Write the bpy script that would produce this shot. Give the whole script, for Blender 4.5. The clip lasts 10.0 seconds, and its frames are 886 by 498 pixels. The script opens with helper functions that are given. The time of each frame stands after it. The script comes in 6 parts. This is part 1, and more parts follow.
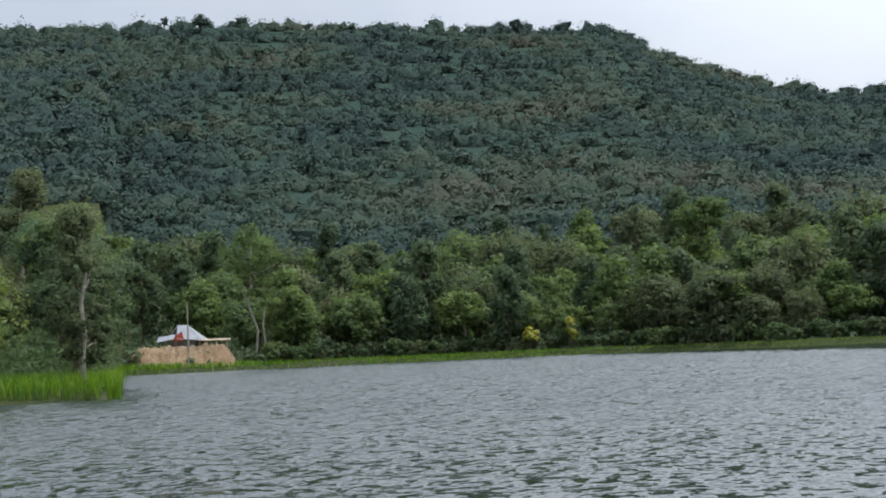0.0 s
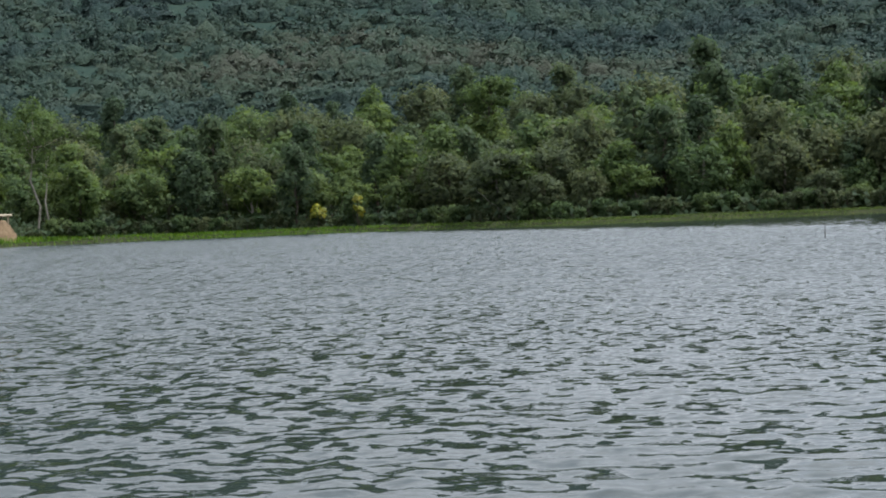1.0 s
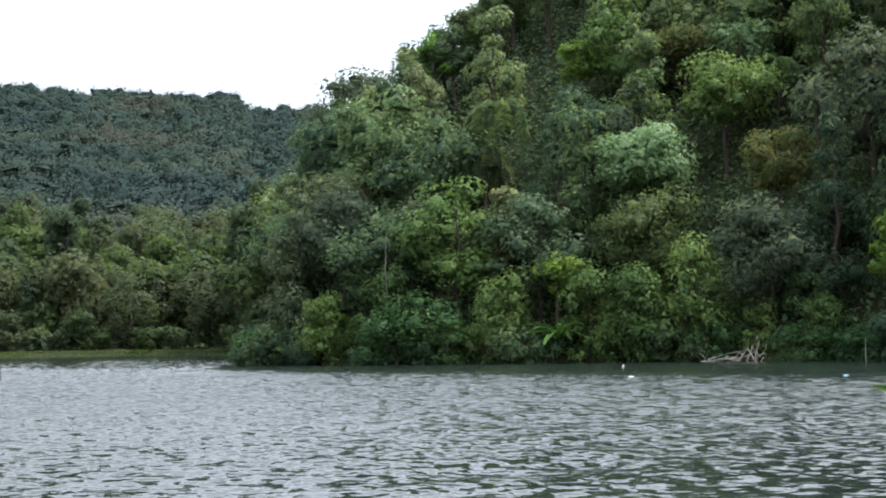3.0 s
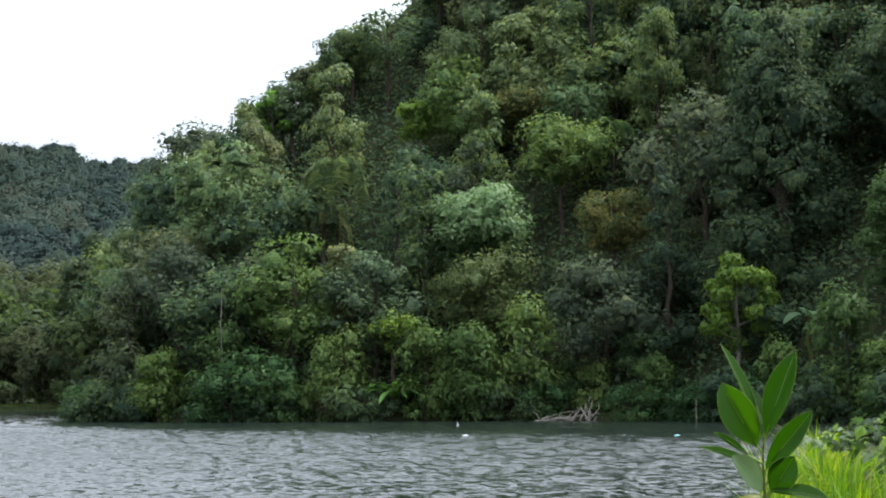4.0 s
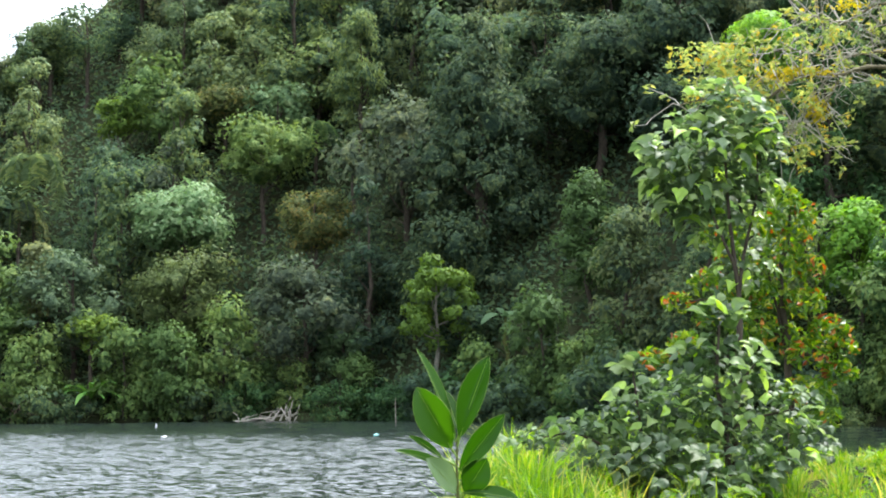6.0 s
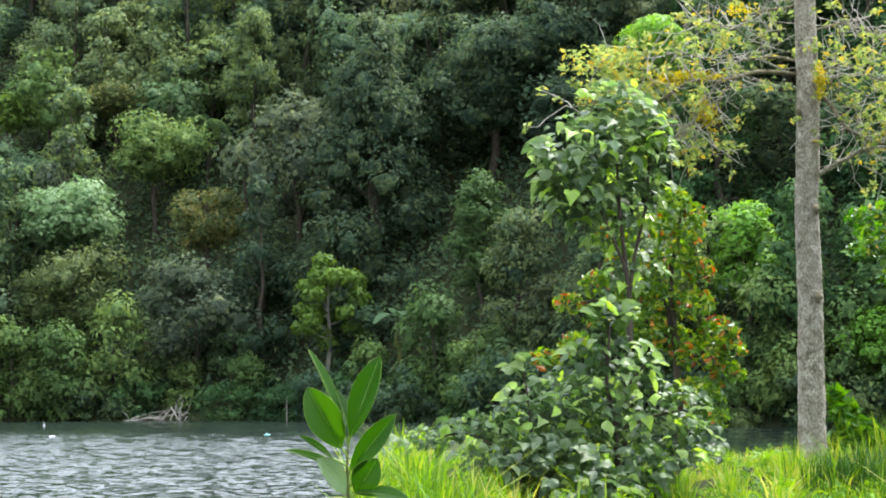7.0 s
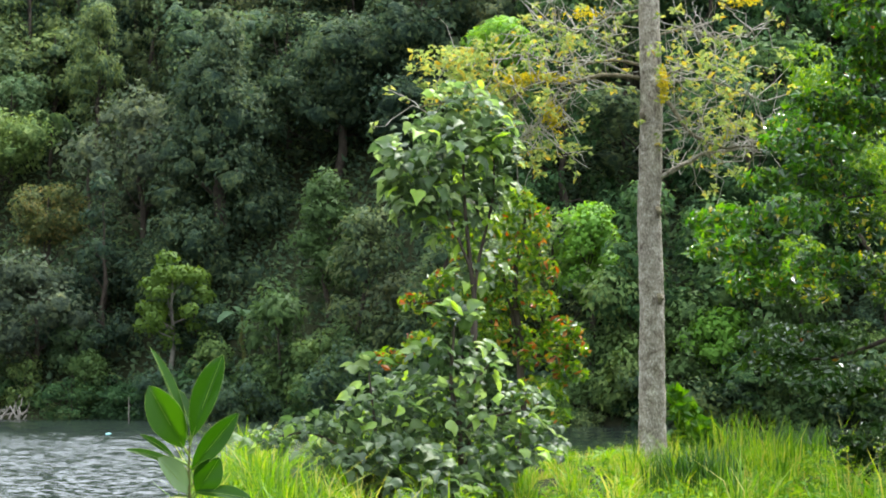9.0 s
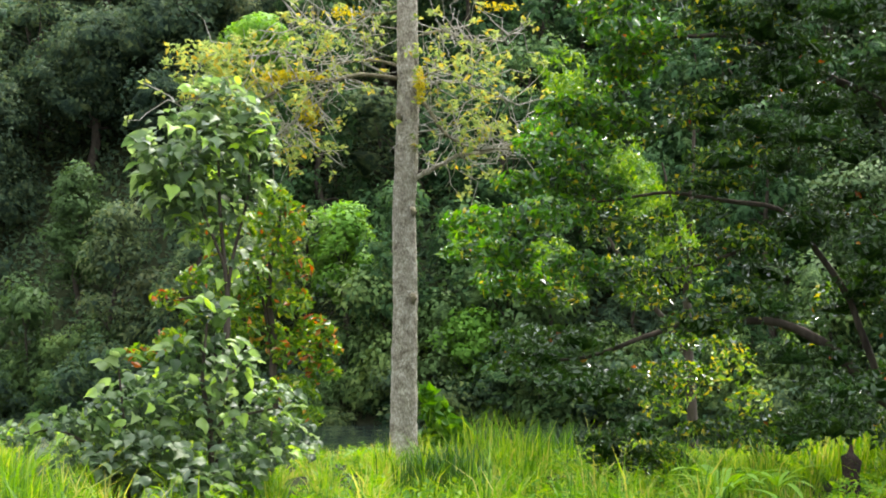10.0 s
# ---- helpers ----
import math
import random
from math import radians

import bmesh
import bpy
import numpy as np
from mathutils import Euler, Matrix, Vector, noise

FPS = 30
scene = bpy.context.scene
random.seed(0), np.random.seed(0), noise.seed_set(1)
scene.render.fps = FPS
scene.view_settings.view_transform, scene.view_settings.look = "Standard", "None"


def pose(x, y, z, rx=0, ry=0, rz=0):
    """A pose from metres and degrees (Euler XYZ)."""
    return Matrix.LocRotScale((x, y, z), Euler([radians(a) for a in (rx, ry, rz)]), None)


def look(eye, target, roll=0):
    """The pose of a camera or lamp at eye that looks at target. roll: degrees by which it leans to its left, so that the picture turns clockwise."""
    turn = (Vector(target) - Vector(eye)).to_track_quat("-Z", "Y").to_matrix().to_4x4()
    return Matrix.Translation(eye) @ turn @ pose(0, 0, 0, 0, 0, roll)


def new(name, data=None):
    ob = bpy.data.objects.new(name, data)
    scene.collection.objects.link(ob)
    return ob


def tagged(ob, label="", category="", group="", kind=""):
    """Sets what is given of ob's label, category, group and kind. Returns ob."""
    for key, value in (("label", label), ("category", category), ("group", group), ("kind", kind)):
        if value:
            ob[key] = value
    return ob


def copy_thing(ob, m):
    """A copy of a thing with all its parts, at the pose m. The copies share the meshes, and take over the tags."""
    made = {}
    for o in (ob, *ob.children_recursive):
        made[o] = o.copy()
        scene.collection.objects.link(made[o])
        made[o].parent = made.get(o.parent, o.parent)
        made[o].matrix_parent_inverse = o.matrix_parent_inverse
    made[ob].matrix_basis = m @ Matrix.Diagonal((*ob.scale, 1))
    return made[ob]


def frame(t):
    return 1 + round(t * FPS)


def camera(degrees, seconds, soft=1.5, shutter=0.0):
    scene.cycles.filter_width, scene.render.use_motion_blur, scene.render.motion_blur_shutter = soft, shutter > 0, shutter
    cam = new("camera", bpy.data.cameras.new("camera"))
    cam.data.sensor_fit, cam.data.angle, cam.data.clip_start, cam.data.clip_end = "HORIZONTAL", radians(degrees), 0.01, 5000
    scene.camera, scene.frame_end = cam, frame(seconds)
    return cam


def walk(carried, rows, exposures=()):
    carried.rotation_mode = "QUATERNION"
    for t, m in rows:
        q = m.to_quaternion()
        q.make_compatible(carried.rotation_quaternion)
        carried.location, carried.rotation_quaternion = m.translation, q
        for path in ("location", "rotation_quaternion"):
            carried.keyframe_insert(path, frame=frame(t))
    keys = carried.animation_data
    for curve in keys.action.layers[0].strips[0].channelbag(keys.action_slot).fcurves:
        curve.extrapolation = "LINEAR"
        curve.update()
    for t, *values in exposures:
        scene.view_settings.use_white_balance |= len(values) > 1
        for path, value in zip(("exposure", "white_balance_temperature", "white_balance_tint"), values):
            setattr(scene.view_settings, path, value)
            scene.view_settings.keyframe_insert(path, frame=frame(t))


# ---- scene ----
# ---- camera ----
cam = camera(26.8, 10.0, soft=1.9)
PATH = [
    (0.0, pose(-0.0084, 0.0054, 2.000, 92.870, 2.718, 13.595)),
    (0.3, pose(-0.0077, 0.0050, 2.000, 92.367, 2.606, 10.257)),
    (0.5, pose(-0.0073, 0.0047, 2.000, 92.062, 2.603, 8.641)),
    (0.8, pose(-0.0066, 0.0043, 2.000, 91.206, 2.471, 7.984)),
    (1.0, pose(-0.0062, 0.0040, 2.000, 88.806, 2.427, 7.046)),
    (1.3, pose(-0.0055, 0.0036, 2.000, 86.874, 2.221, 5.773)),
    (1.5, pose(-0.0051, 0.0033, 2.000, 85.786, 2.062, 4.384)),
    (1.7, pose(-0.0047, 0.0030, 2.000, 85.696, 1.733, 0.128)),
    (2.0, pose(-0.0040, 0.0026, 2.000, 85.549, 1.335, -6.802)),
    (2.2, pose(-0.0036, 0.0023, 2.000, 85.772, 1.170, -9.267)),
    (2.5, pose(-0.0029, 0.0018, 2.000, 88.286, 0.636, -12.226)),
    (2.7, pose(-0.0024, 0.0016, 2.000, 90.392, 0.806, -14.958)),
    (3.8, pose(0.0000, -0.0000, 2.000, 94.169, 0.619, -21.684)),
    (4.0, pose(0.0015, -0.0010, 2.001, 94.169, 0.548, -22.959)),
    (4.5, pose(0.0054, -0.0035, 2.005, 94.081, 0.459, -26.540)),
    (4.8, pose(0.0061, -0.0040, 2.007, 94.053, 0.428, -30.371)),
    (5.0, pose(0.0063, -0.0041, 2.009, 93.935, 0.900, -30.790)),
    (5.2, pose(0.0067, -0.0043, 2.010, 93.975, 0.805, -30.646)),
    (6.3, pose(0.0089, -0.0057, 2.010, 94.060, 0.717, -33.893)),
    (6.5, pose(0.0091, -0.0058, 2.010, 94.037, 0.657, -35.088)),
    (7.0, pose(0.0095, -0.0061, 2.010, 94.023, 0.584, -35.467)),
    (7.2, pose(0.0097, -0.0062, 2.010, 94.008, 0.468, -37.308)),
    (7.5, pose(0.0100, -0.0064, 2.010, 93.965, 0.469, -38.475)),
    (8.0, pose(0.0104, -0.0067, 2.010, 93.950, 0.500, -39.744)),
    (8.5, pose(0.0109, -0.0070, 2.010, 93.937, 0.478, -39.736)),
    (9.0, pose(0.0113, -0.0073, 2.010, 93.957, 0.408, -40.238)),
    (9.3, pose(0.0117, -0.0075, 2.010, 93.854, 0.486, -42.353)),
    (9.5, pose(0.0120, -0.0077, 2.010, 93.876, 0.328, -42.844)),
    (9.8, pose(0.0124, -0.0079, 2.010, 93.901, 0.152, -46.006)),
    (10.0, pose(0.0126, -0.0081, 2.010, 93.884, -0.026, -47.827)),
]
EXPOSURES = ((0.0, -0.42, 6250, 12), (1.0, -0.42, 6250, 12), (1.5, -0.05, 6250, 12), (2.5, -0.06, 6250, 12), (4.0, -0.24, 6300, 11), (5.2, 0.28, 6350, 10), (6.5, 0.55, 6250, 10), (9.0, 0.42, 6350, 10), (10.0, 0.45, 6600, 10))
walk(cam, PATH, EXPOSURES)

# ---- daylight: thin bright overcast with a veiled high sun ----
SUN_AZ, SUN_EL = 78.0, 58.0
world = bpy.data.worlds.new("sky")
scene.world = world
world.use_nodes = True
wn, wl = world.node_tree.nodes, world.node_tree.links
wn.clear()
sky = wn.new("ShaderNodeTexSky")
sky.sky_type, sky.sun_disc = "NISHITA", False
sky.sun_elevation, sky.sun_rotation = radians(SUN_EL), radians(SUN_AZ)
sky_bg = wn.new("ShaderNodeBackground")
sky_bg.inputs["Strength"].default_value = 0.1
wl.new(sky.outputs[0], sky_bg.inputs["Color"])
coord = wn.new("ShaderNodeTexCoord")
stretch = wn.new("ShaderNodeMapping")
stretch.inputs["Scale"].default_value = (2.2, 2.2, 5.0)
wl.new(coord.outputs["Generated"], stretch.inputs["Vector"])
cloud = wn.new("ShaderNodeTexNoise")
cloud.inputs["Scale"].default_value, cloud.inputs["Detail"].default_value = 1.6, 6.0
cloud.inputs["Roughness"].default_value = 0.45
wl.new(stretch.outputs[0], cloud.inputs["Vector"])
cloud_col = wn.new("ShaderNodeValToRGB")
cloud_col.color_ramp.elements[0].position, cloud_col.color_ramp.elements[0].color = 0.36, (0.70, 0.77, 0.86, 1)
cloud_col.color_ramp.elements[1].position, cloud_col.color_ramp.elements[1].color = 0.62, (0.90, 0.95, 1.0, 1)
wl.new(cloud.outputs[0], cloud_col.inputs[0])
cloud_bg = wn.new("ShaderNodeBackground")
# an overcast sky grows brighter from the horizon to the zenith
axes = wn.new("ShaderNodeSeparateXYZ")
wl.new(coord.outputs["Generated"], axes.inputs[0])
lift = wn.new("ShaderNodeMapRange")
lift.inputs["From Min"].default_value, lift.inputs["From Max"].default_value = 0.0, 1.0
lift.inputs["To Min"].default_value, lift.inputs["To Max"].default_value = 1.0, 2.1
wl.new(axes.outputs["Z"], lift.inputs["Value"])
# and it is brighter on the side of the veiled sun
toward = wn.new("ShaderNodeVectorMath")
toward.operation = "DOT_PRODUCT"
toward.inputs[1].default_value = (math.sin(radians(SUN_AZ)) * math.cos(radians(SUN_EL)), math.cos(radians(SUN_AZ)) * math.cos(radians(SUN_EL)), math.sin(radians(SUN_EL)))
wl.new(coord.outputs["Generated"], toward.inputs[0])
glow = wn.new("ShaderNodeMapRange")
glow.inputs["From Min"].default_value, glow.inputs["From Max"].default_value = 0.1, 1.0
glow.inputs["To Min"].default_value, glow.inputs["To Max"].default_value = 1.0, 2.8
wl.new(toward.outputs["Value"], glow.inputs["Value"])
veil = wn.new("ShaderNodeMath")
veil.operation = "MULTIPLY"
wl.new(lift.outputs[0], veil.inputs[0])
wl.new(glow.outputs[0], veil.inputs[1])
wl.new(veil.outputs[0], cloud_bg.inputs["Strength"])
wl.new(cloud_col.outputs[0], cloud_bg.inputs["Color"])
sky_mix = wn.new("ShaderNodeMixShader")
sky_mix.inputs[0].default_value = 0.88
wl.new(sky_bg.outputs[0], sky_mix.inputs[1])
wl.new(cloud_bg.outputs[0], sky_mix.inputs[2])
world_out = wn.new("ShaderNodeOutputWorld")
wl.new(sky_mix.outputs[0], world_out.inputs[0])

sun = new("sun", bpy.data.lights.new("sun", "SUN"))
sun.data.energy, sun.data.angle, sun.data.color = 5.0, radians(4), (1.0, 0.95, 0.86)
_a, _e = radians(SUN_AZ), radians(SUN_EL)
sun.matrix_basis = look((0, 0, 60), (-math.sin(_a) * math.cos(_e), -math.cos(_a) * math.cos(_e), 60 - math.sin(_e)))


# ---- materials ----
def material(name):
    mat = bpy.data.materials.new(name)
    mat.use_nodes = True
    return mat, mat.node_tree.nodes, mat.node_tree.links, mat.node_tree.nodes["Principled BSDF"]


def ramp(nodes, stops):
    node = nodes.new("ShaderNodeValToRGB")
    el = node.color_ramp.elements
    while len(el) < len(stops):
        el.new(0.5)
    for e, (p, c) in zip(el, stops):
        e.position, e.color = p, (*c, 1)
    return node


STOPS, MASSES = {}, {}


def mass_material(leaf, size=0.28):
    """The dense mass of twigs and small leaves inside a crown, in the colours of its leaves."""
    key = (leaf.name, size)
    if key in MASSES:
        return MASSES[key]
    stops, swing = STOPS[leaf.name]
    mat, n, l, bsdf = material(leaf.name + "_mass")
    geo, info = n.new("ShaderNodeNewGeometry"), n.new("ShaderNodeObjectInfo")
    fine, wide = n.new("ShaderNodeTexNoise"), n.new("ShaderNodeTexNoise")
    fine.inputs["Scale"].default_value, fine.inputs["Detail"].default_value, fine.inputs["Roughness"].default_value = 1.0 / size, 4, 0.7
    wide.inputs["Scale"].default_value, wide.inputs["Detail"].default_value = 0.22 / size, 2
    l.new(geo.outputs["Position"], fine.inputs["Vector"])
    l.new(geo.outputs["Position"], wide.inputs["Vector"])
    last = None
    for socket, gain, base in ((fine.outputs[0], 4.0, -2.0), (wide.outputs[0], 1.0, 0.0), (info.outputs["Random"], swing, -swing / 2), (geo.outputs["Random Per Island"], 0.3, -0.2)):
        m = n.new("ShaderNodeMath")
        m.operation = "MULTIPLY_ADD"
        m.inputs[1].default_value, m.inputs[2].default_value = gain, base
        l.new(socket, m.inputs[0])
        if last is not None:
            add = n.new("ShaderNodeMath")
            l.new(last.outputs[0], add.inputs[0])
            l.new(m.outputs[0], add.inputs[1])
            m = add
        last = m
    col = ramp(n, stops)
    l.new(last.outputs[0], col.inputs[0])
    l.new(col.outputs[0], bsdf.inputs["Base Color"])
    bsdf.inputs["Roughness"].default_value, bsdf.inputs["Specular IOR Level"].default_value = 0.8, 0.1
    bp = n.new("ShaderNodeBump")
    bp.inputs["Strength"].default_value, bp.inputs["Distance"].default_value = 1.0, size * 1.3
    l.new(fine.outputs[0], bp.inputs["Height"])
    l.new(bp.outputs[0], bsdf.inputs["Normal"])
    MASSES[key] = mat
    return mat


def leaf_material(name, stops, rough=0.5, through_light=0.3, patch=0.0, patch_scale=0.02, spec=0.4, swing=0.35, grain=1.0, glow=1.7):
    """Foliage: a colour for each leaf, a shift for each tree, light coming through the blades."""
    mat, n, l, bsdf = material(name)
    STOPS[name] = (stops, swing)
    geo = n.new("ShaderNodeNewGeometry")
    info = n.new("ShaderNodeObjectInfo")
    shift = n.new("ShaderNodeMapRange")
    shift.inputs["To Min"].default_value, shift.inputs["To Max"].default_value = -swing / 2, swing / 2
    l.new(info.outputs["Random"], shift.inputs["Value"])
    add = n.new("ShaderNodeMath")
    each = n.new("ShaderNodeMapRange")
    each.inputs["To Min"].default_value, each.inputs["To Max"].default_value = 0.5 - grain / 2, 0.5 + grain / 2
    l.new(geo.outputs["Random Per Island"], each.inputs["Value"])
    l.new(each.outputs[0], add.inputs[0])
    l.new(shift.outputs[0], add.inputs[1])
    value = add
    if patch:
        tex = n.new("ShaderNodeTexNoise")
        tex.inputs["Scale"].default_value, tex.inputs["Detail"].default_value = patch_scale, 4
        l.new(geo.outputs["Position"], tex.inputs["Vector"])
        wide = n.new("ShaderNodeMapRange")
        wide.inputs["From Min"].default_value, wide.inputs["From Max"].default_value = 0.3, 0.7
        wide.inputs["To Min"].default_value, wide.inputs["To Max"].default_value = -patch, patch
        l.new(tex.outputs[0], wide.inputs["Value"])
        value = n.new("ShaderNodeMath")
        l.new(add.outputs[0], value.inputs[0])
        l.new(wide.outputs[0], value.inputs[1])
    col = ramp(n, stops)
    l.new(value.outputs[0], col.inputs[0])
    l.new(col.outputs[0], bsdf.inputs["Base Color"])
    bsdf.inputs["Roughness"].default_value = rough
    bsdf.inputs["Specular IOR Level"].default_value = spec
    if through_light:
        tr = n.new("ShaderNodeBsdfTranslucent")
        bright = n.new("ShaderNodeHueSaturation")
        bright.inputs["Saturation"].default_value, bright.inputs["Value"].default_value = 1.15, glow
        bright.inputs["Hue"].default_value = 0.485
        l.new(col.outputs[0], bright.inputs["Color"])
        l.new(bright.outputs[0], tr.inputs["Color"])
        mix = n.new("ShaderNodeMixShader")
        mix.inputs[0].default_value = through_light
        l.new(bsdf.outputs[0], mix.inputs[1])
        l.new(tr.outputs[0], mix.inputs[2])
        l.new(mix.outputs[0], n["Material Output"].inputs["Surface"])
    return mat


def rough_material(name, stops, scale, rough=0.9, bump=0.3, fine=6.0, stretch_z=1.0, metal=0.0):
    """Bark, soil, wood, metal: two scales of noise in the colour, and relief."""
    mat, n, l, bsdf = material(name)
    tc = n.new("ShaderNodeTexCoord")
    mp = n.new("ShaderNodeMapping")
    mp.inputs["Scale"].default_value = (1, 1, stretch_z)
    l.new(tc.outputs["Object"], mp.inputs["Vector"])
    a, b = n.new("ShaderNodeTexNoise"), n.new("ShaderNodeTexNoise")
    a.inputs["Scale"].default_value, a.inputs["Detail"].default_value = scale, 5
    b.inputs["Scale"].default_value, b.inputs["Detail"].default_value = scale * fine, 4
    l.new(tc.outputs["Object"], a.inputs["Vector"])
    l.new(mp.outputs[0], b.inputs["Vector"])
    half = n.new("ShaderNodeMath")
    half.operation = "MULTIPLY_ADD"
    half.inputs[1].default_value = 0.5
    l.new(a.outputs[0], half.inputs[0])
    part_b = n.new("ShaderNodeMath")
    part_b.operation = "MULTIPLY"
    part_b.inputs[1].default_value = 0.5
    l.new(b.outputs[0], part_b.inputs[0])
    l.new(part_b.outputs[0], half.inputs[2])
    wide = n.new("ShaderNodeMapRange")
    wide.inputs["From Min"].default_value, wide.inputs["From Max"].default_value = 0.32, 0.68
    l.new(half.outputs[0], wide.inputs["Value"])
    col = ramp(n, stops)
    l.new(wide.outputs[0], col.inputs[0])
    l.new(col.outputs[0], bsdf.inputs["Base Color"])
    bsdf.inputs["Roughness"].default_value, bsdf.inputs["Metallic"].default_value = rough, metal
    bsdf.inputs["Specular IOR Level"].default_value = 0.15
    if bump:
        bp = n.new("ShaderNodeBump")
        bp.inputs["Strength"].default_value, bp.inputs["Distance"].default_value = bump, 0.05
        l.new(b.outputs[0], bp.inputs["Height"])
        l.new(bp.outputs[0], bsdf.inputs["Normal"])
    return mat


# bluish distance haze is mixed into the hill's leaf colours
M_HILL = leaf_material("hill_foliage_hazed", [(0.0, (0.019, 0.032, 0.030)), (0.35, (0.024, 0.040, 0.034)), (0.6, (0.030, 0.047, 0.035)), (0.8, (0.037, 0.052, 0.036)), (1.0, (0.044, 0.050, 0.037))], 0.7, 0.12, 0.64, 0.014, 0.1, swing=0.0, grain=0.2)
M_FAR = [
    leaf_material("far_leaf_green", [(0, (0.034, 0.060, 0.025)), (0.5, (0.054, 0.086, 0.032)), (1, (0.090, 0.122, 0.042))], 0.62, 0.38, 0.15, 0.03, 0.12, 0.5, 0.35),
    leaf_material("far_leaf_dark", [(0, (0.030, 0.050, 0.028)), (0.6, (0.046, 0.072, 0.034)), (1, (0.076, 0.098, 0.046))], 0.62, 0.38, 0.15, 0.03, 0.12, 0.5, 0.35),
    leaf_material("far_leaf_olive", [(0, (0.040, 0.055, 0.028)), (0.6, (0.062, 0.080, 0.036)), (1, (0.100, 0.112, 0.052))], 0.62, 0.38, 0.15, 0.03, 0.12, 0.5, 0.35),
    leaf_material("far_leaf_bright", [(0, (0.042, 0.070, 0.023)), (0.6, (0.068, 0.104, 0.032)), (1, (0.112, 0.146, 0.044))], 0.62, 0.38, 0.15, 0.03, 0.12, 0.5, 0.35),
]
M_NEAR = [
    # the next two ramps run from bluish shade to yellow-green sunlight
    leaf_material("leaf_deep_green", [(0, (0.042, 0.076, 0.050)), (0.55, (0.076, 0.124, 0.060)), (1, (0.180, 0.235, 0.080))], 0.62, 0.36, 0.1, 0.08, 0.10, 0.7, 0.7),
    leaf_material("leaf_grey_olive", [(0, (0.056, 0.080, 0.054)), (0.55, (0.102, 0.130, 0.070)), (1, (0.205, 0.225, 0.090))], 0.66, 0.34, 0.1, 0.08, 0.08, 0.7, 0.7),
    leaf_material("leaf_fresh_green", [(0, (0.054, 0.098, 0.034)), (0.6, (0.096, 0.162, 0.050)), (1, (0.18, 0.25, 0.075))], 0.62, 0.28, 0.1, 0.08, 0.10, 0.7, 0.4),
    leaf_material("leaf_blue_green", [(0, (0.046, 0.088, 0.044)), (0.6, (0.080, 0.140, 0.060)), (1, (0.15, 0.21, 0.088))], 0.62, 0.24, 0.1, 0.08, 0.10, 0.7, 0.4),
]
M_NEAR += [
    # darkened copy, stands in for shade on the right of the slope
    leaf_material("leaf_slope_shaded", [(0, (0.030, 0.056, 0.038)), (0.55, (0.058, 0.092, 0.048)), (1, (0.125, 0.160, 0.064))], 0.66, 0.34, 0.1, 0.08, 0.08, 0.6, 0.7),
    # lightened copy, stands in for haze over the left of the slope
    leaf_material("leaf_olive_hazed", [(0, (0.066, 0.104, 0.058)), (0.55, (0.112, 0.162, 0.076)), (1, (0.22, 0.27, 0.10))], 0.62, 0.3, 0.1, 0.08, 0.1, 0.7, 0.7),
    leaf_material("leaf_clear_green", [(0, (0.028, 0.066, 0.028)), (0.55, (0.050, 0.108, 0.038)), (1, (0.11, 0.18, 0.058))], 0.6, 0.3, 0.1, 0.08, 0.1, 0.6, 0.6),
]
M_BRIGHT = leaf_material("leaf_sunny", [(0, (0.09, 0.21, 0.03)), (0.6, (0.16, 0.32, 0.05)), (1, (0.27, 0.42, 0.08))], 0.55, 0.38, 0.1, 0.08, 0.15, 0.3, 0.5)
M_PALE = leaf_material("leaf_silvery", [(0, (0.075, 0.145, 0.055)), (0.6, (0.140, 0.230, 0.10)), (1, (0.25, 0.34, 0.17))], 0.55, 0.3, spec=0.2, grain=0.6)
M_OLIVE = leaf_material("leaf_yellow_olive", [(0, (0.064, 0.094, 0.034)), (0.6, (0.115, 0.150, 0.054)), (1, (0.21, 0.24, 0.085))], 0.6, 0.34, spec=0.12, grain=0.6)
M_RUSTY = leaf_material("leaf_rusty_olive", [(0, (0.060, 0.086, 0.032)), (0.55, (0.108, 0.132, 0.044)), (1, (0.23, 0.185, 0.055))], 0.6, 0.34, spec=0.12, grain=0.9)
M_YELLOW = leaf_material("leaf_yellow", [(0, (0.10, 0.13, 0.02)), (0.5, (0.22, 0.24, 0.03)), (1, (0.40, 0.34, 0.05))], 0.5, 0.35)
M_DRY = leaf_material("dry_twigs", [(0, (0.06, 0.045, 0.032)), (1, (0.16, 0.12, 0.085))], 0.85, 0.1)
M_BARK = rough_material("bark_dark", [(0, (0.03, 0.024, 0.018)), (1, (0.11, 0.09, 0.07))], 3, stretch_z=0.2)
M_BARK_PALE = rough_material("bark_pale", [(0, (0.11, 0.10, 0.08)), (1, (0.27, 0.25, 0.21))], 3, stretch_z=0.2)
M_SOIL = rough_material("ground_soil", [(0, (0.022, 0.028, 0.014)), (0.6, (0.036, 0.042, 0.021)), (1, (0.055, 0.055, 0.030))], 0.4, bump=0.4)
# far hill ground in the canopy's colours, with the same haze mixed in
M_HILL_GROUND = rough_material("hill_ground_hazed", [(0, (0.018, 0.031, 0.028)), (0.5, (0.025, 0.041, 0.033)), (1, (0.036, 0.050, 0.036))], 0.12, bump=0.6)
for _m in (M_SOIL, M_HILL_GROUND):
    _m.node_tree.nodes["Principled BSDF"].inputs["Specular IOR Level"].default_value = 0.0
M_DIRT = rough_material("bare_earth", [(0, (0.079, 0.052, 0.029)), (0.5, (0.144, 0.099, 0.056)), (1, (0.223, 0.169, 0.108))], 0.6, bump=0.6)
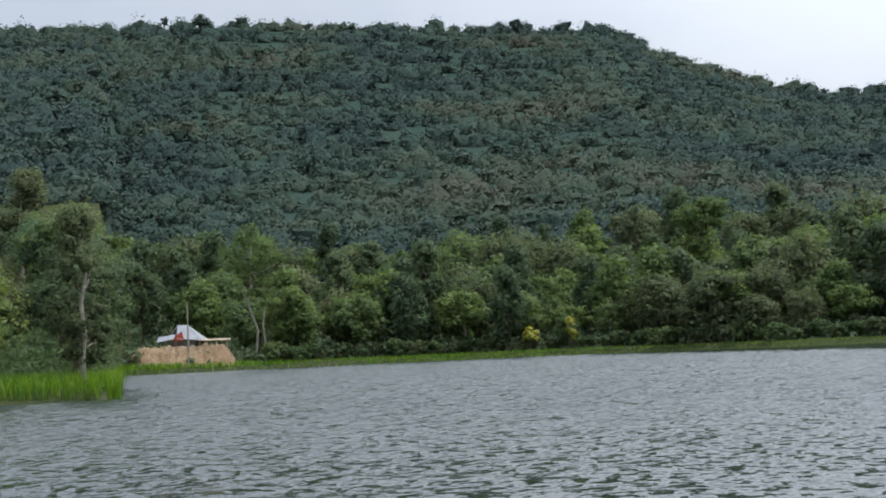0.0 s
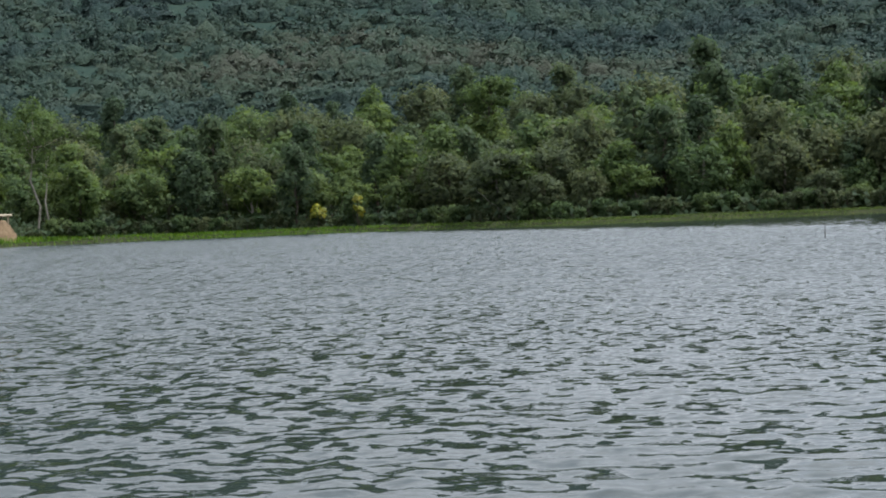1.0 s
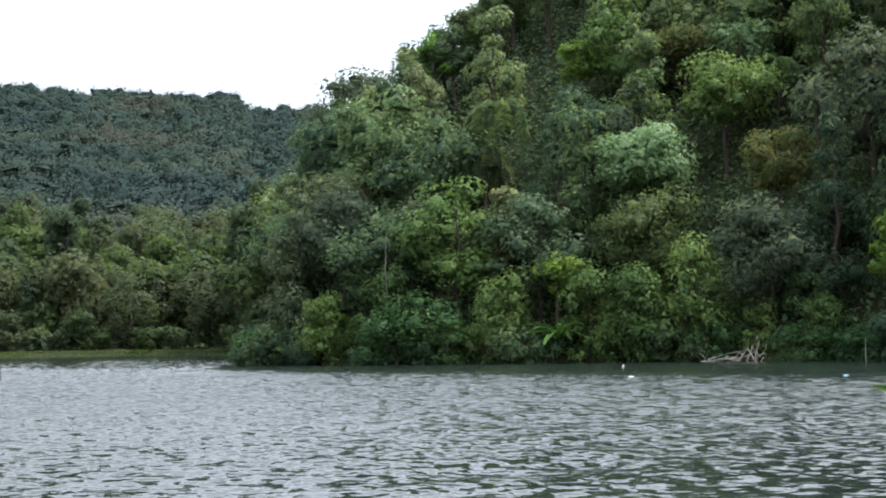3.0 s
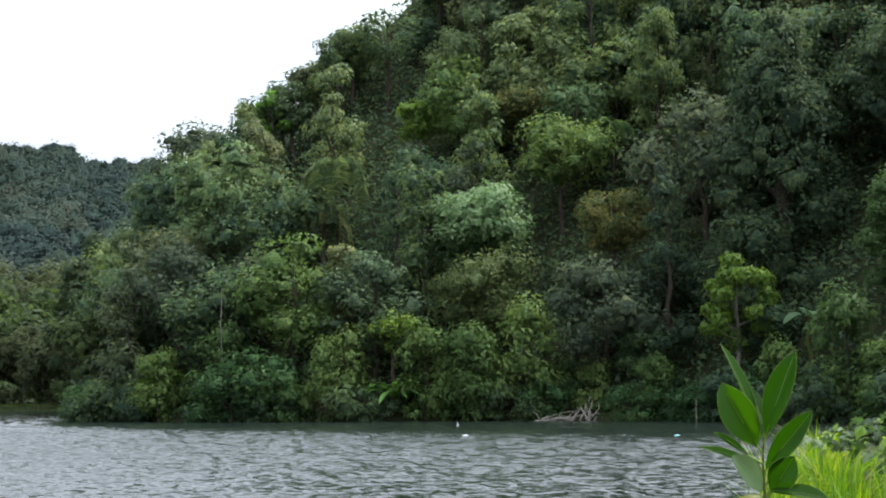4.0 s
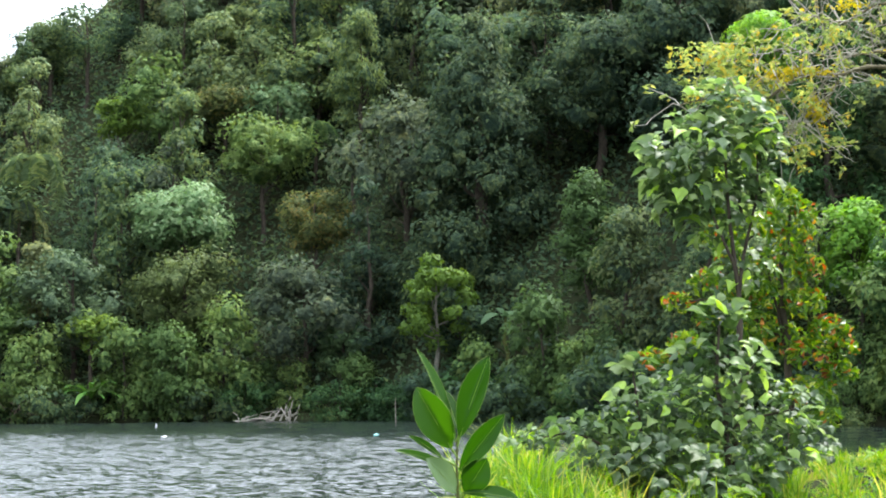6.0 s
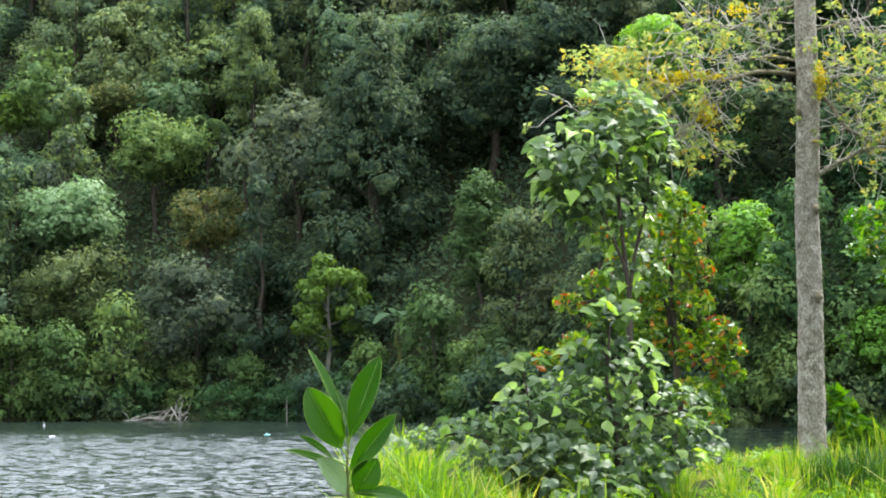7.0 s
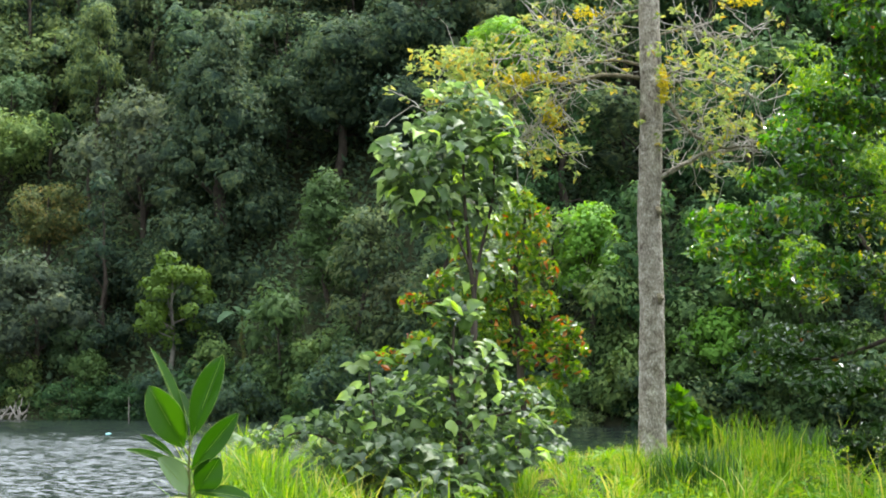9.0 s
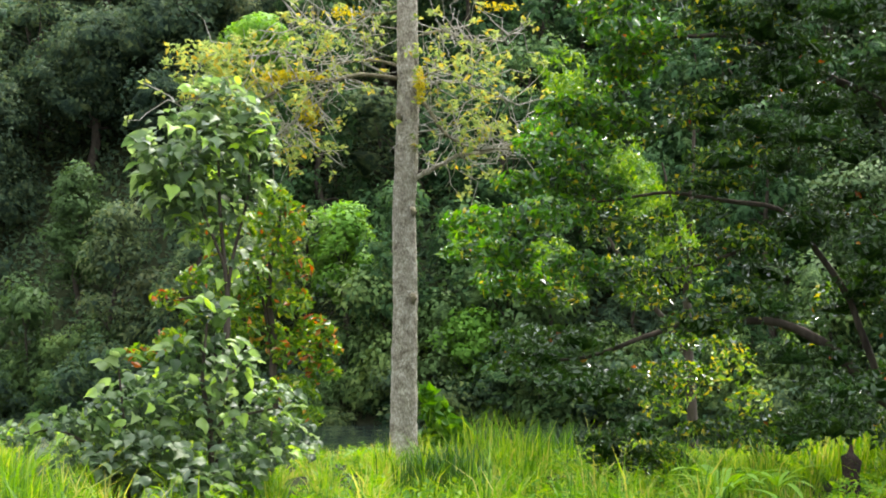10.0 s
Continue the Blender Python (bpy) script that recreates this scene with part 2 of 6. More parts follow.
M_VIVID = leaf_material("leaf_vivid", [(0, (0.050, 0.130, 0.026)), (0.6, (0.095, 0.215, 0.042)), (1, (0.17, 0.30, 0.075))], 0.55, 0.32, 0.1, 0.08, 0.15, 0.5, 0.5)
M_REED = leaf_material("reed_green", [(0, (0.034, 0.080, 0.010)), (0.6, (0.070, 0.150, 0.018)), (1, (0.13, 0.21, 0.035))], 0.6, 0.38, spec=0.12)


# ---- meshes ----
def polar(az, r, z=0.0):
    return Vector((r * math.sin(radians(az)), r * math.cos(radians(az)), z))


def mesh(name, verts, faces, mat, smooth=False):
    """One mesh from arrays; faces all have the same number of corners."""
    me = bpy.data.meshes.new(name)
    verts, faces = np.asarray(verts, np.float32), np.asarray(faces, np.int32)
    k = faces.shape[1]
    me.vertices.add(len(verts))
    me.vertices.foreach_set("co", verts.ravel())
    me.loops.add(faces.size)
    me.loops.foreach_set("vertex_index", faces.ravel())
    me.polygons.add(len(faces))
    me.polygons.foreach_set("loop_start", np.arange(0, faces.size, k, dtype=np.int32))
    me.polygons.foreach_set("use_smooth", smooth if isinstance(smooth, np.ndarray) else np.full(len(faces), smooth))
    me.update(calc_edges=True)
    for m in mat if isinstance(mat, (list, tuple)) else [mat]:
        me.materials.append(m)
    return me


def part(name, me, parent, label=""):
    ob = new(name, me)
    ob.parent = parent
    return tagged(ob, label)


def join(pieces):
    vs, fs, k = [], [], 0
    for v, f in pieces:
        vs.append(np.asarray(v, float))
        fs.append(np.asarray(f, int) + k)
        k += len(v)
    return np.concatenate(vs), np.concatenate(fs)


def tube(points, radii, sides=7, rng=None, rough=0.0):
    """A tapered limb along points."""
    P = np.asarray([tuple(p) for p in points], float)
    R = np.interp(np.linspace(0, 1, len(P)), np.linspace(0, 1, len(radii)), radii)
    T = np.gradient(P, axis=0)
    T /= np.linalg.norm(T, axis=1)[:, None] + 1e-9
    ref = np.where(np.abs(T[:, 2:3]) > 0.9, [[1.0, 0, 0]], [[0, 0, 1.0]])
    A = np.cross(T, ref)
    A /= np.linalg.norm(A, axis=1)[:, None] + 1e-9
    B = np.cross(T, A)
    ang = np.linspace(0, 2 * np.pi, sides, endpoint=False)
    rr = R[:, None] * (1 + (rng.normal(0, rough, (len(P), sides)) if rng is not None else 0))
    V = P[:, None] + rr[..., None] * (np.cos(ang)[None, :, None] * A[:, None] + np.sin(ang)[None, :, None] * B[:, None])
    i, j = np.meshgrid(np.arange(len(P) - 1), np.arange(sides), indexing="ij")
    a, b = i * sides + j, i * sides + (j + 1) % sides
    F = np.stack([a, b, b + sides, a + sides], -1).reshape(-1, 4)
    return V.reshape(-1, 3), F


def wander(rng, a, b, n=5, amount=0.08):
    a, b = np.asarray(tuple(a), float), np.asarray(tuple(b), float)
    t = np.linspace(0, 1, n)[:, None]
    off = rng.normal(0, amount * np.linalg.norm(b - a), (n, 3)) * np.clip(np.sin(np.pi * t), 0, 1) ** 0.7
    for _ in range(n // 8):
        off[1:-1] = (off[:-2] + off[1:-1] * 2 + off[2:]) / 4
    return a + (b - a) * t + off


def unit(v):
    return v / (np.linalg.norm(v, axis=-1, keepdims=True) + 1e-9)


def blades(rng, C, N, L, ratio=0.5, along=None, fold=0.12):
    """Small folded leaves: centres, normals and lengths; two triangles a leaf."""
    n = len(C)
    t = rng.normal(size=(n, 3)) if along is None else along + rng.normal(0, 0.25, (n, 3))
    t = unit(t - N * (t * N).sum(1, keepdims=True))
    b = np.cross(N, t)
    L = np.broadcast_to(L, (n,))[:, None]
    w = L * ratio * 0.5 * rng.uniform(0.75, 1.2, (n, 1))
    V = np.stack([C - t * L * 0.5, C + b * w + N * L * fold, C + t * L * 0.5 - N * L * 0.06, C - b * w + N * L * fold], 1)
    k = np.arange(n)[:, None] * 4
    F = np.concatenate([k + [0, 2, 1], k + [0, 3, 2]])
    return V.reshape(-1, 3), F


def flakes(rng, C, N, L, ratio=0.6, along=None):
    """Leaves too far off for a fold: one pointed face each."""
    n = len(C)
    t = rng.normal(size=(n, 3)) if along is None else along + rng.normal(0, 0.25, (n, 3))
    t = unit(t - N * (t * N).sum(1, keepdims=True))
    b = np.cross(N, t)
    L = np.broadcast_to(L, (n,))[:, None]
    w = L * ratio * 0.6
    V = np.stack([C - t * L * 0.4 - b * w, C - t * L * 0.4 + b * w, C + t * L * 0.7], 1)
    return V.reshape(-1, 3), np.arange(3 * n).reshape(-1, 3)[:, ::-1]


def clump_leaves(rng, clumps, count, L, ratio=0.6, up=0.4, jitter=0.30, droop=0.0, skin=0.0, single=False):
    """Leaves over the skins of overlapping ellipsoids, thinner underneath."""
    K = np.asarray(clumps, float)
    area = (K[:, 3] * K[:, 4] + K[:, 3] * K[:, 5] + K[:, 4] * K[:, 5])
    pick = rng.choice(len(K), int(count * 1.35), p=area / area.sum())
    d = unit(rng.normal(size=(len(pick), 3)))
    keep = rng.random(len(pick)) < np.clip(0.85 + 0.75 * d[:, 2], 0.12, 1)
    pick, d = pick[keep][:count], d[keep][:count]
    C = K[pick, :3] + d * K[pick, 3:6] * rng.uniform(0.72, 1.1, (len(d), 1))
    N = unit(d * 0.55 + [0, 0, up] + rng.normal(0, jitter, (len(d), 3)))
    along = None
    if droop:
        along = np.tile([0, 0, -1.0], (len(d), 1)) * droop + d * 0.5
    v, f = (flakes if single else blades)(rng, C, N, L * rng.uniform(0.6, 1.35, len(C)), ratio, along)
    if not skin:
        return v, f
    # soft shading: each leaf leans to the skin of its clump and of the whole crown
    whole = unit((C - C.mean(0)) / (C.std(0) + 1e-6))
    soft = unit(skin * (d * 0.8 + whole * 0.35 + [0, 0, 0.2]) + (1 - skin) * N)
    return v, f, np.repeat(soft, 3 if single else 4, axis=0)


def soften(me, normals):
    me.polygons.foreach_set("use_smooth", np.full(len(me.polygons), True))
    me.normals_split_custom_set_from_vertices(np.asarray(normals, np.float32).tolist())
    return me


def crown_clumps(rng, style, rx, rz, n):
    """Clumps about the crown's centre. rx: half width, rz: half height."""
    out = []
    for _ in range(n):
        d = unit(rng.normal(size=3))
        s = rng.uniform(0.45, 0.85)
        if style == "umbrella":
            d[2] = d[2] * 0.8
            c = d * [rx * s * 1.05, rx * s * 1.05, rz * s]
            q = rng.uniform(0.24, 0.40) * rx
            out.append((*c, q, q, q * 0.6))
        elif style == "tall":
            h = rng.uniform(-1, 1)
            w = rx * (0.95 - 0.55 * abs(h + 0.2)) * rng.uniform(0.4, 0.75)
            a = rng.uniform(0, 2 * np.pi)
            q = rng.uniform(0.18, 0.42) * rx
            out.append((w * np.cos(a), w * np.sin(a), h * rz * 0.85, q, q, q * rng.uniform(0.7, 1.2)))
        elif style == "cone":
            h = rng.uniform(0, 1) ** 1.3
            w = rx * (1 - 0.85 * h) * rng.uniform(0.5, 1.0)
            a = rng.uniform(0, 2 * np.pi)
            q = rng.uniform(0.16, 0.40) * rx * (1 - 0.4 * h)
            out.append((w * np.cos(a), w * np.sin(a), (h * 2 - 1) * rz, q, q, q * rng.uniform(0.6, 1.2)))
        elif style == "open":
            c = d * [rx, rx, rz] * s
            q = rng.uniform(0.18, 0.32) * rx
            out.append((*c, q, q, q * 0.8))
        else:
            c = d * [rx, rx, rz] * s * 0.98
            q = rng.uniform(0.18, 0.46) * rx
            out.append((*c, q, q, q * rng.uniform(0.6, 1.0)))
    return out


def lump(seed, cuts=1):
    """A rough closed core of foliage, about one unit in radius."""
    bm = bmesh.new()
    bmesh.ops.create_icosphere(bm, subdivisions=cuts, radius=1.0)
    V = np.array([v.co[:] for v in bm.verts])
    F = np.array([[v.index for v in f.verts] for f in bm.faces])
    bm.free()
    k = np.array([noise.noise(Vector(v) * 1.4 + Vector((seed * 7.1, 0, 0))) for v in V]) + 0.6 * np.array([noise.noise(Vector(v) * 3.1 + Vector((0, seed * 3.3, 0))) for v in V])
    return V * (1 + 0.8 * k[:, None]), F


CORES = [lump(k) for k in range(8)]
PROTO = {}


def clump_masses(rng, clumps, fill):
    """The closed inner masses of a crown's clumps, with soft normals."""
    vs, fs, ns = [], [], []
    mid = np.mean([c[:3] for c in clumps], 0)
    wide = np.std([c[:3] for c in clumps], 0) + 1e-6
    k = 0
    for c in clumps:
        V, F = CORES[int(rng.integers(0, 8))]
        a = rng.uniform(0, 6.28)
        W = np.stack([V[:, 0] * math.cos(a) - V[:, 1] * math.sin(a), V[:, 0] * math.sin(a) + V[:, 1] * math.cos(a), V[:, 2]], 1)
        vs.append(W * np.array(c[3:6]) * fill + c[:3])
        ns.append(unit(unit(W) * 0.8 + unit((vs[-1] - mid) / wide) * 0.35 + [0, 0, 0.15]))
        fs.append(F + k)
        k += len(V)
    return np.concatenate(vs), np.concatenate(fs), np.concatenate(ns)


def tree_kind(key, name, style, rx, rz, lift, count, L, leaf, bark, n=20, trunk_r=0.14, droop=0.0, ratio=0.62, seed=0, up=0.4):
    """A tree with its foot at the origin: trunk with limbs, and a crown centred at height lift."""
    rng = np.random.default_rng(seed + 17)
    clumps = crown_clumps(rng, style, rx, rz, int(n * 1.5))
    v, f, soft = clump_leaves(rng, clumps, int(count * 1.75), L * 0.74, ratio, up=up, droop=droop, skin=0.6, single=True)
    cv, cf, cn = clump_masses(rng, clumps, 0.25 if style == "open" else 0.44)
    inner = np.arange(len(cf) + len(f)) < len(cf)
    v, f, soft = np.concatenate([cv, v]) + [0, 0, lift], np.concatenate([cf, f + len(cv)]), np.concatenate([cn, soft])
    top = lift + rz * 0.5
    pieces = [tube(wander(rng, (0, 0, -1.5), (0, 0, top), 7, 0.02), [trunk_r * 1.2, trunk_r, trunk_r * 0.3], 7)]
    for c in clumps[: min(9, n)]:
        z0 = np.clip(lift + c[2] - rng.uniform(0.3, 0.8) * rx, lift * 0.4, top)
        pieces.append(tube(wander(rng, (0, 0, z0), (c[0], c[1], lift + c[2]), 4, 0.08), [trunk_r * 0.4, trunk_r * 0.1], 4))
    tv, tf = join(pieces)
    crown = soften(mesh("crown", v, f, [leaf, mass_material(leaf, min(max(L * 1.6, 0.36), 0.8))]), soft)
    crown.polygons.foreach_set("material_index", inner.astype(np.int32))
    PROTO[key] = dict(name=name, crown=crown, trunk=mesh("trunk", tv, tf, bark, True), lift=lift, rx=rx, rz=rz, first=None)


def plant(key, pos, label, group="", scale=(1, 1, 1), turn=0.0, category="tree"):
    """One more tree of a kind."""
    k = PROTO[key]
    m = Matrix.Translation(pos) @ Matrix.Rotation(turn, 4, "Z") @ Matrix.Diagonal((*scale, 1))
    if k["first"] is None:
        ob = new(k["name"])
        part("trunk", k["trunk"], ob)
        part("crown", k["crown"], ob)
        k["first"] = ob
        ob.matrix_basis = Matrix.Translation(pos) @ Matrix.Rotation(turn, 4, "Z")
    else:
        ob = copy_thing(k["first"], m)
    return tagged(ob, label, category, group)


# ---- the lie of the land ----
EYE_Z = 2.0
SHORE_AZ = np.array([-40, -23.9, -23.3, -16.8, -10, -3.3, 0, 4, 8.3, 11.6, 11.9, 16, 20, 25, 30, 34.8, 44.6, 60, 75])
SHORE_D = np.array([88, 92, 203, 206, 205, 181, 180, 178, 176, 168, 115, 108, 105, 103, 99, 91, 79, 71, 66])


def shore(az):
    return np.interp(az, SHORE_AZ, SHORE_D)


def bank_edge(az):
    """How far the near bank reaches from the viewpoint."""
    return np.interp(az, [-180, -60, 10, 28, 30.5, 32, 35, 40, 50, 60, 66, 80, 180], [60, 5, 5, 6, 12, 24, 27, 31, 30.5, 32, 36, 60, 60])


def land(az, r):
    az, r = np.broadcast_arrays(np.asarray(az, float), np.asarray(r, float))
    b = r - shore(az)
    # far side: a low wooded flat, then the long hill
    foot = shore(az) + 150
    ridge_z = np.interp(az, [-40, -26, -20, -14, -8, -6.5, -3, -0.5, 3.5, 10, 14, 20], [135, 138, 139, 134, 130, 117, 99, 93, 102, 98, 98, 97])
    hill = np.clip((r - foot) / (820 - foot), 0, 1)
    far = 0.5 + np.clip(b, 0, 30) * 0.045 + np.clip(b - 30, 0, 130) * 0.10 + (ridge_z - 8.0) * (hill ** 1.15)
    far = np.where(r > 820, far - (r - 820) * 0.02, far)
    # near side: a steep wooded slope
    grade = np.interp(az, [11, 12, 14, 16, 20, 25, 75], [0.05, 0.14, 0.42, 0.56, 0.73, 0.80, 0.80])
    deep = np.interp(az, [12, 14, 16, 18, 20, 22, 25], [12, 18, 26, 31, 36, 42, 52])
    near = 0.4 + np.minimum(np.clip(b, 0, None), deep) * grade + np.clip(b - deep, 0, None) * 0.02
    near = np.maximum(near, ridge_z * hill ** 1.15)
    mixv = np.clip((az - 11.7) / 0.4, 0, 1)
    z = far * (1 - mixv) + near * mixv
    z = np.where(b > 0, z, np.maximum(0.4 + b * 0.6, -2.0))
    edge = bank_edge(az)
    bank = np.clip(0.72 - np.clip(r - edge + 3.0, 0, None) * 0.28, -2.0, 0.8)
    z = np.where(r < edge + 12, np.maximum(z, bank), z)
    return z


def land_z(az, r):
    return float(land(az, r))


def make_ground():
    az = np.unique(np.concatenate([np.arange(-40, 75.01, 0.5), np.arange(75, 320.01, 5), [-23.9, -23.6, -23.3, 11.6, 11.7, 11.9, 12.1]]))
    r = np.concatenate([[0.0], np.arange(2, 60, 1.5), np.arange(60, 240, 3), np.arange(240, 900, 12), [950, 1100, 1400, 2000, 3000, 4500]])
    A, R = np.meshgrid(az, r, indexing="ij")
    aa = np.where(A > 180, A - 360, A)
    inside = (aa >= -40) & (aa <= 75)
    back = 0.75 + np.clip(R - 20, 0, 300) * 0.02
    Z = np.where(inside, land(np.clip(aa, -40, 75), R), back)
    rng = np.random.default_rng(5)
    Z = Z + rng.normal(0, 0.04, Z.shape) * (R > 3)
    V = np.stack([R * np.sin(np.radians(A)), R * np.cos(np.radians(A)), Z], -1).reshape(-1, 3)
    n, m = A.shape
    i, j = np.meshgrid(np.arange(n), np.arange(m - 1), indexing="ij")
    a, b = i * m + j, ((i + 1) % n) * m + j
    F = np.stack([a, a + 1, b + 1, b], -1).reshape(-1, 4)
    me = mesh("ground", V, F, [M_SOIL, M_HILL_GROUND], True)
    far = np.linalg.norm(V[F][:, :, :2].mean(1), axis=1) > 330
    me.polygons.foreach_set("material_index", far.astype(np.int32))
    tagged(new("ground", me), "dark soil under the grass and woods round the lake", "ground", kind="structure")


make_ground()


def make_water():
    mat, n, l, bsdf = material("lake_water")
    bsdf.inputs["Base Color"].default_value = (0.018, 0.026, 0.022, 1)
    bsdf.inputs["IOR"].default_value = 1.333
    geo = n.new("ShaderNodeNewGeometry")
    # roughness grows with distance from the viewpoint, fitted to the camera's view
    reach = n.new("ShaderNodeVectorMath")
    reach.operation = "LENGTH"
    l.new(geo.outputs["Position"], reach.inputs[0])
    view_rough = n.new("ShaderNodeMapRange")
    view_rough.inputs["From Min"].default_value, view_rough.inputs["From Max"].default_value = 13.0, 48.0
    view_rough.inputs["To Min"].default_value, view_rough.inputs["To Max"].default_value = 0.05, 0.17
    l.new(reach.outputs["Value"], view_rough.inputs["Value"])
    # calm in the shelter of the wooded slope
    lee = n.new("ShaderNodeVectorMath")
    lee.operation = "DOT_PRODUCT"
    lee.inputs[1].default_value = (0.80, -0.60, 0.0)
    bearing = n.new("ShaderNodeVectorMath")
    bearing.operation = "NORMALIZE"
    l.new(geo.outputs["Position"], bearing.inputs[0])
    l.new(bearing.outputs[0], lee.inputs[0])
    calm = n.new("ShaderNodeMapRange")
    calm.inputs["From Min"].default_value, calm.inputs["From Max"].default_value = -0.06, 0.08
    calm.inputs["To Min"].default_value, calm.inputs["To Max"].default_value = 1.0, 0.06
    l.new(lee.outputs["Value"], calm.inputs["Value"])
    # and along the foot of the slope
    shelter = n.new("ShaderNodeVectorMath")
    shelter.operation = "DOT_PRODUCT"
    shelter.inputs[1].default_value = (0.898, 0.441, 0.0)
    l.new(geo.outputs["Position"], shelter.inputs[0])
    lull = n.new("ShaderNodeMapRange")
    lull.inputs["From Min"].default_value, lull.inputs["From Max"].default_value = 52.0, 64.0
    lull.inputs["To Min"].default_value, lull.inputs["To Max"].default_value = 1.0, 0.25
    l.new(shelter.outputs["Value"], lull.inputs["Value"])
    still = n.new("ShaderNodeMath")
    still.operation = "MULTIPLY"
    l.new(calm.outputs[0], still.inputs[0])
    l.new(lull.outputs[0], still.inputs[1])
    calm = still
    gloss = n.new("ShaderNodeMath")
    gloss.operation = "MULTIPLY"
    l.new(view_rough.outputs[0], gloss.inputs[0])
    l.new(calm.outputs[0], gloss.inputs[1])
    l.new(gloss.outputs[0], bsdf.inputs["Roughness"])
    a, b = n.new("ShaderNodeTexNoise"), n.new("ShaderNodeTexNoise")
    a.inputs["Scale"].default_value, a.inputs["Detail"].default_value = 6.0, 3
    b.inputs["Scale"].default_value, b.inputs["Detail"].default_value = 0.10, 2
    squeeze = n.new("ShaderNodeMapping")
    squeeze.inputs["Rotation"].default_value = (0, 0, radians(-20))
    squeeze.inputs["Scale"].default_value = (0.55, 0.8, 1.0)
    l.new(geo.outputs["Position"], squeeze.inputs["Vector"])
    l.new(squeeze.outputs[0], a.inputs["Vector"])
    l.new(geo.outputs["Position"], b.inputs["Vector"])
    gust = n.new("ShaderNodeMapRange")
    gust.inputs["From Min"].default_value, gust.inputs["From Max"].default_value = 0.35, 0.65
    gust.inputs["To Min"].default_value, gust.inputs["To Max"].default_value = 0.26, 0.50
    l.new(b.outputs[0], gust.inputs["Value"])
    near_far = n.new("ShaderNodeMapRange")
    near_far.inputs["From Min"].default_value, near_far.inputs["From Max"].default_value = 13.0, 60.0
    near_far.inputs["To Min"].default_value, near_far.inputs["To Max"].default_value = 1.7, 1.0
    l.new(reach.outputs["Value"], near_far.inputs["Value"])
    strength = n.new("ShaderNodeMath")
    strength.operation = "MULTIPLY"
    l.new(gust.outputs[0], strength.inputs[0])
    l.new(near_far.outputs[0], strength.inputs[1])
    # wavelet noise, stretched along the view direction to fit the camera's view
    train = n.new("ShaderNodeMapping")
    train.inputs["Rotation"].default_value = (0, 0, radians(-20))
    train.inputs["Scale"].default_value = (1.0, 0.3, 1.0)
    l.new(geo.outputs["Position"], train.inputs["Vector"])
    c = n.new("ShaderNodeTexNoise")
    c.inputs["Scale"].default_value, c.inputs["Detail"].default_value = 2.6, 3
    c.inputs["Roughness"].default_value = 0.65
    l.new(train.outputs[0], c.inputs["Vector"])
    open_water = n.new("ShaderNodeMapRange")
    open_water.inputs["From Min"].default_value, open_water.inputs["From Max"].default_value = 26.0, 62.0
    open_water.inputs["To Min"].default_value, open_water.inputs["To Max"].default_value = 0.0, 1.55
    l.new(reach.outputs["Value"], open_water.inputs["Value"])
    c_mid = n.new("ShaderNodeVectorMath")
    c_mid.operation = "SUBTRACT"
    c_mid.inputs[1].default_value = (0.5, 0.5, 0.5)
    l.new(c.outputs["Color"], c_mid.inputs[0])
    c_flat = n.new("ShaderNodeVectorMath")
    c_flat.operation = "MULTIPLY"
    c_flat.inputs[1].default_value = (1, 1, 0)
    l.new(c_mid.outputs[0], c_flat.inputs[0])
    c_size = n.new("ShaderNodeVectorMath")
    c_size.operation = "SCALE"
    l.new(c_flat.outputs[0], c_size.inputs[0])
    l.new(open_water.outputs[0], c_size.inputs["Scale"])
    short = n.new("ShaderNodeMapping")
    short.inputs["Rotation"].default_value = (0, 0, radians(-20))
    short.inputs["Scale"].default_value = (1.0, 0.55, 1.0)
    l.new(geo.outputs["Position"], short.inputs["Vector"])
    d = n.new("ShaderNodeTexNoise")
    d.inputs["Scale"].default_value, d.inputs["Detail"].default_value = 4.6, 2
    l.new(short.outputs[0], d.inputs["Vector"])
    rise, fall = n.new("ShaderNodeMapRange"), n.new("ShaderNodeMapRange")
    rise.inputs["From Min"].default_value, rise.inputs["From Max"].default_value = 10.0, 30.0
    fall.inputs["From Min"].default_value, fall.inputs["From Max"].default_value = 50.0, 90.0
    fall.inputs["To Min"].default_value, fall.inputs["To Max"].default_value = 1.0, 0.5
    l.new(reach.outputs["Value"], rise.inputs["Value"])
    l.new(reach.outputs["Value"], fall.inputs["Value"])
    both = n.new("ShaderNodeMath")
    both.operation = "MULTIPLY"
    l.new(rise.outputs[0], both.inputs[0])
    l.new(fall.outputs[0], both.inputs[1])
    d_mid = n.new("ShaderNodeVectorMath")
    d_mid.operation = "SUBTRACT"
    d_mid.inputs[1].default_value = (0.5, 0.5, 0.5)
    l.new(d.outputs["Color"], d_mid.inputs[0])
    d_flat = n.new("ShaderNodeVectorMath")
    d_flat.operation = "MULTIPLY"
    d_flat.inputs[1].default_value = (1, 1, 0)
    l.new(d_mid.outputs[0], d_flat.inputs[0])
    d_size = n.new("ShaderNodeVectorMath")
    d_size.operation = "SCALE"
    l.new(d_flat.outputs[0], d_size.inputs[0])
    l.new(both.outputs[0], d_size.inputs["Scale"])
    centre = n.new("ShaderNodeVectorMath")
    centre.operation = "SUBTRACT"
    centre.inputs[1].default_value = (0.5, 0.5, 0.5)
    l.new(a.outputs["Color"], centre.inputs[0])
    level = n.new("ShaderNodeVectorMath")
    level.operation = "MULTIPLY"
    level.inputs[1].default_value = (1, 1, 0)
